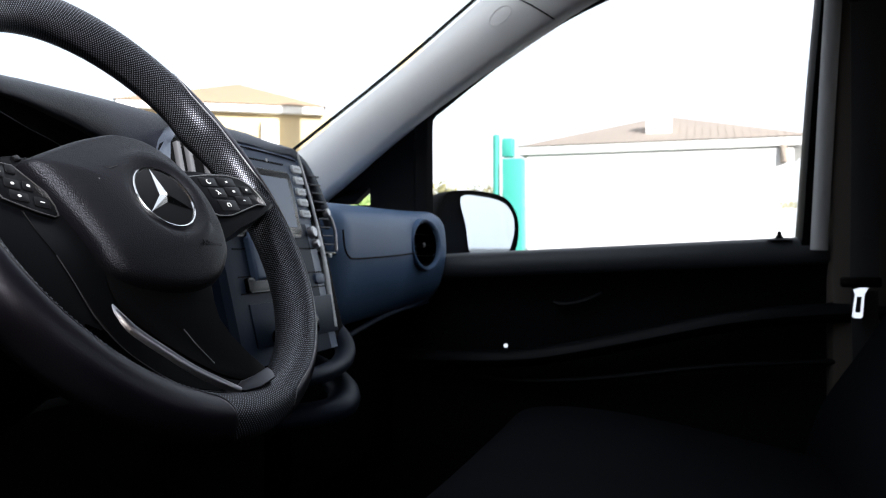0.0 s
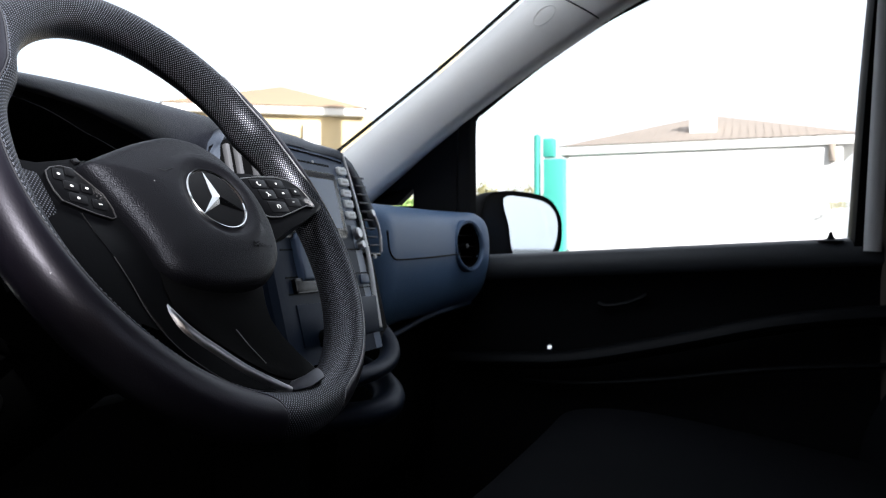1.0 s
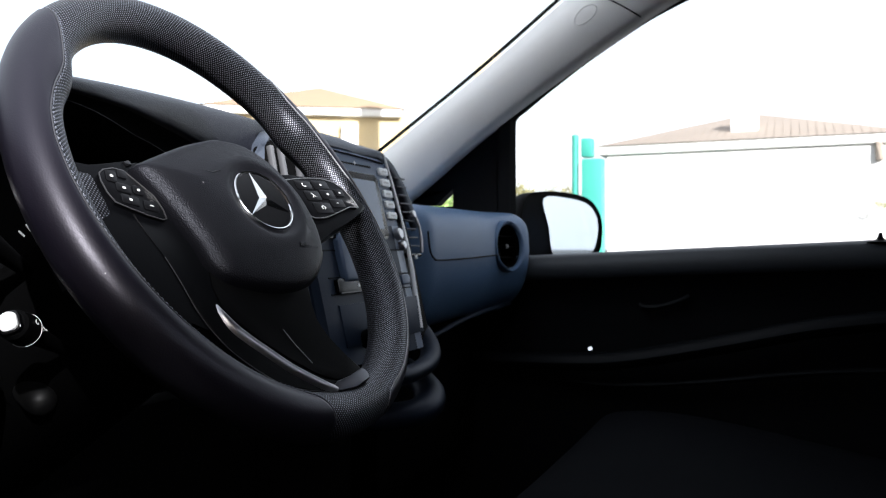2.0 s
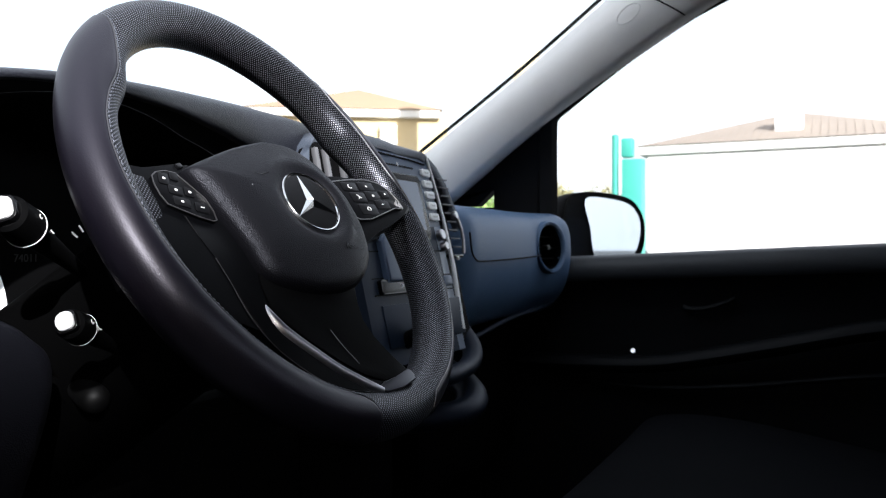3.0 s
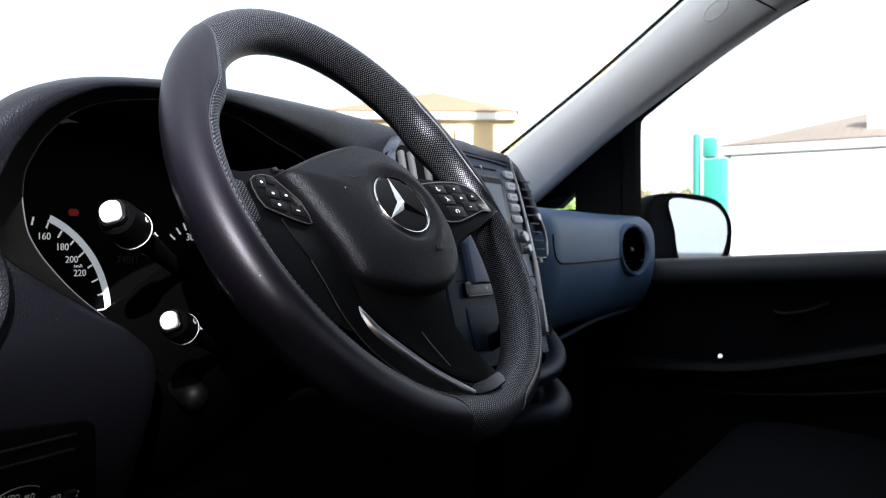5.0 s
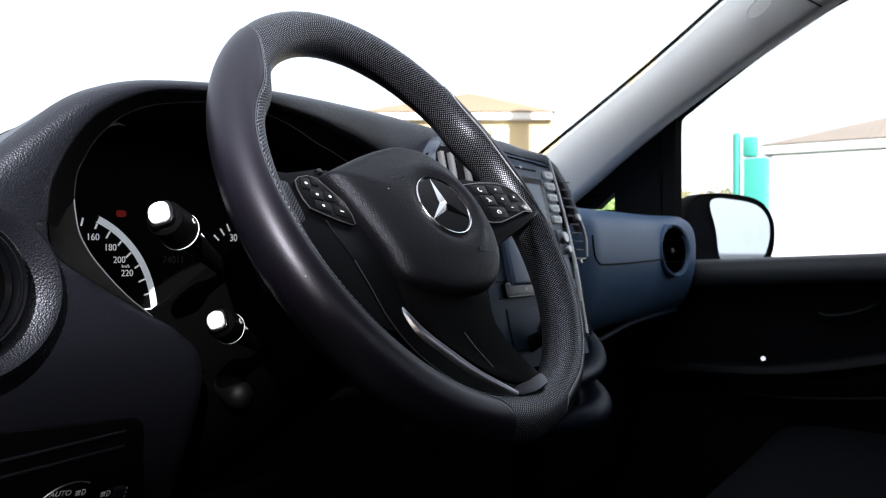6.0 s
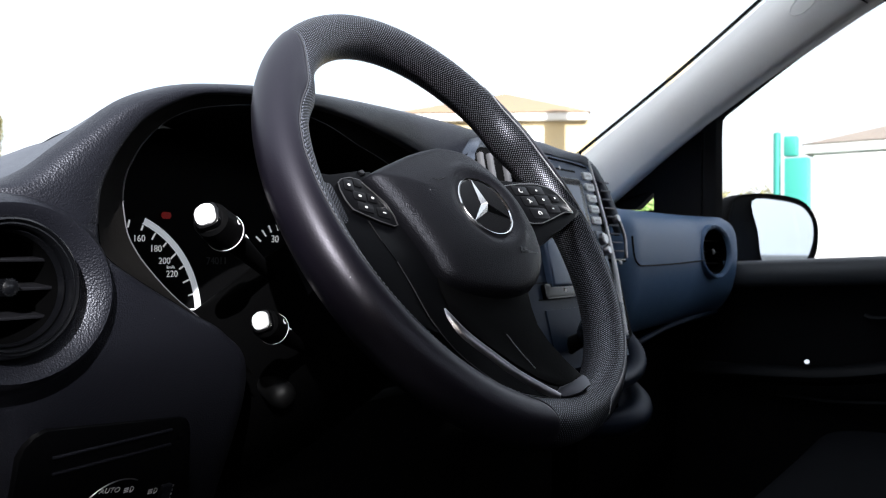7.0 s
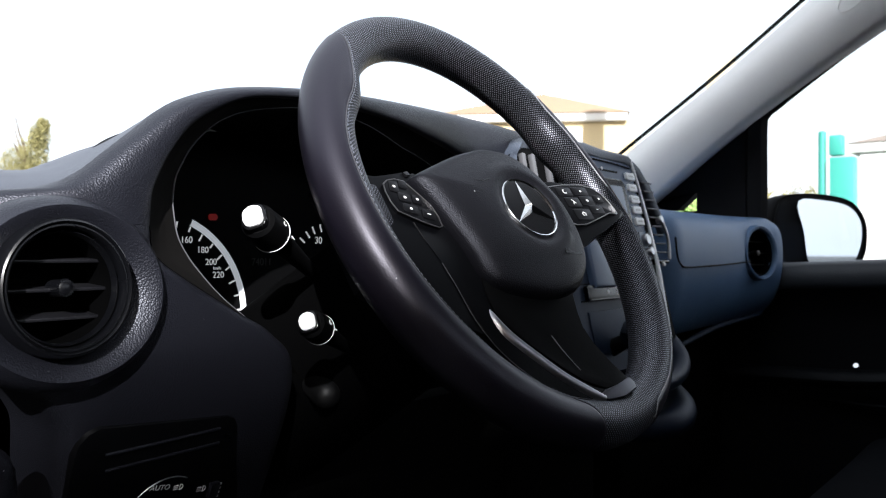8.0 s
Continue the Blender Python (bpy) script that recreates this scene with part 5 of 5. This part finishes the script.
    inner = [(-0.0700, -0.0500), (-0.0745, -0.0640), (-0.0760, -0.0808), (-0.0730, -0.0888), (-0.0572, -0.1090), (-0.0406, -0.1272), (-0.0255, -0.1408), (-0.0162, -0.1474), (-0.0068, -0.1509), (0.0068, -0.1517), (0.0225, -0.1490)]
    panel = inner + [(0.0235, -0.1470), (0.0145, -0.1335), (0.0065, -0.1176), (0.0045, -0.1027), (0.0088, -0.0884), (0.0166, -0.0768), (0.0280, -0.0500)]
    part("lower_spoke_panel", prism(panel, -0.014, -0.0026, 0.0012), M_BLACK, top).matrix_local = TIP
    part("lower_spoke_line", tube(smooth([(-0.0334, -0.1044, -0.0026), (-0.0297, -0.1180, -0.0026), (-0.0233, -0.1339, -0.0026)], 4), 0.0004, 5), M_DARKCHROME, top).matrix_local = TIP
    rows = []
    bright = smooth([(-0.0740, -0.0600, -0.012), (-0.0770, -0.0680, -0.008), (-0.0785, -0.0760, -0.005), (-0.0780, -0.0840, -0.003), (-0.0745, -0.0951, -0.002), (-0.0676, -0.1051, -0.002), (-0.0598, -0.1144, -0.002), (-0.0436, -0.1331, -0.002), (-0.0245, -0.1494, -0.002), (-0.0125, -0.1575, -0.003)], 7)
    n = len(bright)
    for k, p in enumerate(bright):
        d = (bright[min(k + 1, n - 1)] - bright[max(k - 1, 0)]).normalized()
        s = Vector((-d.y, d.x, 0))
        w = 0.0008 + 0.0017 * min(1.0, k / 26)
        rows.append([p + s * (w * u) + Vector((0, 0, v)) for u, v in ((1.25, -0.006), (1.2, -0.0012), (1.0, 0.0002), (0.6, 0.0009), (0.1, 0.0010), (-0.5, 0.0006), (-1.2, -0.0007), (-1.9, -0.0026), (-2.6, -0.0058), (-2.8, -0.0120))])
    part("spoke_edge", sheet(rows), M_EDGE, top, "dark satin metal edge", sharp=50).matrix_local = TIP
    foot = [(-0.0159, -0.1545), (-0.0100, -0.1600), (0.0088, -0.1600), (0.0272, -0.1578), (0.0285, -0.1525), (0.0256, -0.1480), (0.0232, -0.1494), (0.0068, -0.1521), (-0.0068, -0.1513)]
    part("lower_spoke_foot", prism(foot, -0.012, -0.0022, 0.0011), M_FOOT, top, "dark satin metal foot of the spoke").matrix_local = TIP
    part("hub_core", moved(lathe([(0.0, -0.10), (0.040, -0.10), (0.046, -0.05), (0.046, -0.02), (0.0, -0.02)], 32), pose(-0.02, -0.01, 0)), M_BLACK, top)
    return top


steering_wheel()


def column():
    top = thing("steering_column", "black plastic steering column shroud", "steering column", WHEEL)
    rows = []
    for z, w, h in ((-0.055, 0.060, 0.060), (-0.062, 0.070, 0.066), (-0.12, 0.075, 0.070), (-0.20, 0.080, 0.075), (-0.30, 0.085, 0.08)):
        rows.append([(-0.025 + w * 0.75 * math.copysign(abs(math.cos(a)) ** 0.7, math.cos(a)), -0.012 + h * math.copysign(abs(math.sin(a)) ** 0.7, math.sin(a)), z) for a in (math.tau * k / 40 for k in range(40))])
    part("shroud", sheet(rows, close_v=True), M_RUBBER, top)
    # dome added where a soft highlight shows on the column
    lock = part("ignition_lock", lathe([(0.0, 0.014), (0.004, 0.0136), (0.008, 0.0115), (0.0105, 0.007), (0.0115, 0.0), (0.012, -0.03), (0.0, -0.03)], 32), M_LOCK, top, "matt black ignition lock, added to catch a soft highlight")
    lock.matrix_local = WHEEL.inverted() @ face_at(0.433, 0.492, 1.110, -10, -25)
    # small knob added only to give a glint
    boss = part("glint_boss", lathe([(0.0, 0.008), (0.003, 0.0075), (0.005, 0.005), (0.006, 0.0), (0.006, -0.02), (0.0, -0.02)], 20), M_KNOB, top)
    boss.matrix_local = WHEEL.inverted() @ face_at(0.480, 0.500, 1.138, 10, -30)
    latch = part("latch", box((-0.006, -0.003, -0.003), (0.006, 0.003, 0.003), 0.001), M_CHROME, top, "small bright latch")
    latch.matrix_local = WHEEL.inverted() @ pose(0.540, 0.410, 1.088, 20, 0, 30)
    part("latch_arm", tube([WHEEL.inverted() @ Vector(p) for p in ((0.540, 0.412, 1.088), (0.535, 0.46, 1.11), (0.53, 0.50, 1.14))], 0.002, 8), M_BLACK, top)


column()


def stalk(tip, base, r, cap, ring_at, label):
    tip, base = Vector(tip), Vector(base)
    d = tip - base
    m = Matrix.Translation(base) @ d.to_track_quat("Z", "Y").to_matrix().to_4x4()
    L = d.length
    top = thing("column_stalk", label, "stalk", m, "stalks on the steering column")
    part("lever", lathe([(0.0, -0.02), (r * 0.42, -0.02), (r * 0.40, L * 0.20), (r * 0.46, L * 0.36), (r * 0.58, L * (ring_at - 0.22)), (r * 0.66, L * (ring_at - 0.06)), (r * 0.98, L * (ring_at - 0.02)), (r, L * (ring_at + 0.01)), (r * 0.90, L * 0.95), (r * 0.72, L * 0.968), (0.0, L * 0.97)], 32), M_BLACK, top)
    part("ring", lathe([(r * 0.985, L * (ring_at - 0.004)), (r * 1.02, L * (ring_at - 0.003)), (r * 1.02, L * (ring_at + 0.003)), (r * 0.985, L * (ring_at + 0.004))], 40), M_CAP, top, "thin chrome ring")
    part("button_bezel", moved(prism(rounded(cap * 1.22, cap * 1.3, cap * 0.40, 8), L * 0.95, L + 0.001, 0.0005), pose(0, 0, 0, 0, 0, 20)), M_GLOSS, top)
    part("button", moved(prism(rounded(cap, cap * 1.08, cap * 0.36, 8), L * 0.95, L + 0.003, 0.0010, seg=2), pose(0, 0, 0, 0, 0, 20)), M_CAP, top, "pale silver end button")
    facing = Vector((-0.55, -0.75, 0.45))
    facing = (facing - d.normalized() * facing.dot(d.normalized())).normalized()
    side = d.normalized().cross(facing)
    inv = m.inverted()
    for f, a in ((ring_at + 0.06, 0.0), (ring_at - 0.05, 0.35), (ring_at - 0.10, 0.1), (ring_at - 0.16, 0.4)):
        out = facing * math.cos(a) + side * math.sin(a)
        p = inv @ (base + d * f + out * (r if f > ring_at - 0.02 else r * 0.64))
        q = (inv.to_3x3() @ out).to_track_quat("Z", "Y").to_matrix().to_4x4()
        arc = [(0.0016 * math.cos(radians(b)), 0.0016 * math.sin(radians(b)), 0.0) for b in range(0, 300, 30)]
        part("symbol", moved(tube(arc, 0.0004, 5), Matrix.Translation(p) @ q), M_ICON, top, "white symbol")
    return top


stalk((0.335, 0.457, 1.244), (0.452, 0.515, 1.196), 0.0136, 0.0136, 0.78, "black wiper stalk with a pale silver end button")
stalk((0.351, 0.421, 1.175), (0.440, 0.463, 1.142), 0.0105, 0.0108, 0.80, "short black stalk with a pale silver end button")


# ---- instrument cluster ----
def cluster():
    top = thing("instrument_cluster", "black instrument cluster with a silver-ringed speed dial", "instrument cluster", face_at(0.517, 0.655, 1.235))
    part("face", prism(rounded(0.36, 0.17, 0.05, 6), -0.01, 0.0), M_BLACK, top)
    part("housing", prism([(-0.20, -0.13), (-0.20, 0.030), (-0.157, 0.075), (-0.067, 0.099), (0.043, 0.106), (0.22, 0.106), (0.22, -0.13)], -0.016, -0.011), M_RUBBER, top)
    cx, cy = 0.385 - 0.517, 1.160 - 1.235
    dial = part("dial_ring", lathe([(0.0912, 0.001), (0.0922, 0.003), (0.0966, 0.003), (0.0976, 0.001)], 40, turn=radians(96), start=radians(-28)), M_DIAL, top, "silver dial ring, brightened by emission")
    dial.matrix_local = pose(cx, cy, 0)
    for k in range(9):
        a = radians(4 + k * 9.0)
        long = k % 2 == 0
        r0 = 0.0835 if long else 0.0855
        part("tick", moved(box((r0, -0.0007, 0.001), (0.0905, 0.0007, 0.0018)), pose(cx, cy, 0) @ Matrix.Rotation(a, 4, "Z")), M_LIT, top)
    for words, x, y in (("160", 0.4165, 1.2315), ("180", 0.4335, 1.2225), ("200", 0.4425, 1.2115), ("220", 0.4505, 1.1995)):
        lettering("numeral", words, 0.0084, pose(x - 0.517, y - 1.235, 0.0012), M_LIT, top)
    lettering("unit", "km/h", 0.0042, pose(0.449 - 0.517, 1.2058 - 1.235, 0.0012), M_LIT, top)
    lettering("odometer", "74011", 0.010, pose(0.501 - 0.517, 1.211 - 1.235, 0.0012), M_DIM, top)
    lettering("numeral", "30", 0.0105, pose(0.5755 - 0.517, 1.233 - 1.235, 0.0012), M_LIT, top)
    for x, y, a in ((0.5605, 1.239, 40), (0.5685, 1.2435, 28), (0.5785, 1.246, 18), (0.553, 1.233, 52)):
        part("tick", moved(box((-0.0008, -0.004, 0.001), (0.0008, 0.004, 0.0018)), pose(x - 0.517, y - 1.235, 0, 0, 0, a)), M_LIT, top)
    part("needle_arc", lathe([(0.0435, 0.001), (0.0450, 0.002), (0.0465, 0.001)], 16, turn=radians(50), start=radians(-5)), M_LIT, top).matrix_local = pose(cx, cy - 0.002, 0)
    lamp = part("warning_lamp", moved(prism(rounded(0.010, 0.006, 0.0029), 0.001, 0.002), pose(0.444 - 0.517, 1.253 - 1.235, 0)), M_LAMP, top, "glowing red warning lamp")
    return top


cluster()


def round_vent(name, m, r, parent, slats=3, collar=True, ring=None):
    """A round air vent looking along the place's z."""
    top = part(name, lathe([(r * 0.86, -0.04), (r * 0.86, 0.000), (r * 0.868, 0.0035), (r * 0.885, 0.0055), (r * 0.905, 0.0055), (r * 0.918, 0.0040), (r * 0.93, 0.0052), (r * 0.95, 0.0066), (r * 0.975, 0.0060), (r * 1.0, 0.0030), (r * 1.015, -0.002), (r * 1.02, -0.012)], 72), ring or M_RING, parent)
    top.matrix_local = m
    part("inner_ring", lathe([(r * 0.795, -0.005), (r * 0.81, 0.0005), (r * 0.83, 0.0), (r * 0.86, -0.005)], 72), M_RING if not ring else M_RUBBER, top)
    part("duct", lathe([(0.0, -0.045), (r * 0.80, -0.045), (r * 0.795, -0.005)], 32), M_RUBBER, top)
    for k in range(slats):
        y = (k - (slats - 1) / 2) * r * 0.42
        w = math.sqrt(max(0.0, (r * 0.845) ** 2 - y * y))
        part("slat", moved(box((-w, -0.0010, -0.016), (w, 0.0010, 0.008), 0.0006), pose(0, y, -0.019, 8, 0, 0)), M_SLAT if not ring else M_RUBBER, top)
    ribs = [((0.0048 if k % 2 else 0.0045) * math.cos(math.tau * k / 40), (0.0048 if k % 2 else 0.0045) * math.sin(math.tau * k / 40)) for k in range(40)]
    knob = part("knob", moved(prism(ribs, -0.010, 0.004, 0.0010), pose(0.002, 0, -0.007)), M_RING, top, "ribbed black knob")
    part("knob_cap", moved(lathe([(0, 0.0055), (0.0026, 0.0052), (0.0040, 0.0044), (0.0040, 0.003), (0, 0.003)], 20), pose(0.002, 0, -0.007)), M_RING, knob)
    if collar:
        part("collar", moved(lathe([(r * 0.95, -0.035), (r * 1.03, -0.0085), (r * 1.12, -0.0060), (r * 1.36, 0.0004), (r * 1.47, 0.0012), (r * 1.54, -0.0018), (r * 1.60, -0.0050), (r * 1.65, -0.0100), (r * 1.67, -0.0180)], 72), pose(0.004, -0.003, 0) @ Matrix.Diagonal((1.01, 0.87, 1, 1))), M_DASH, top)
    return top


round_vent("air_vent", face_at(0.2085, 0.4590, 1.2010, 3, 2), 0.0382, dash)
round_vent("air_vent", face_at(1.535, 0.5020, 1.222, 4, -15), 0.051, pdash, collar=False, ring=M_PDASH)
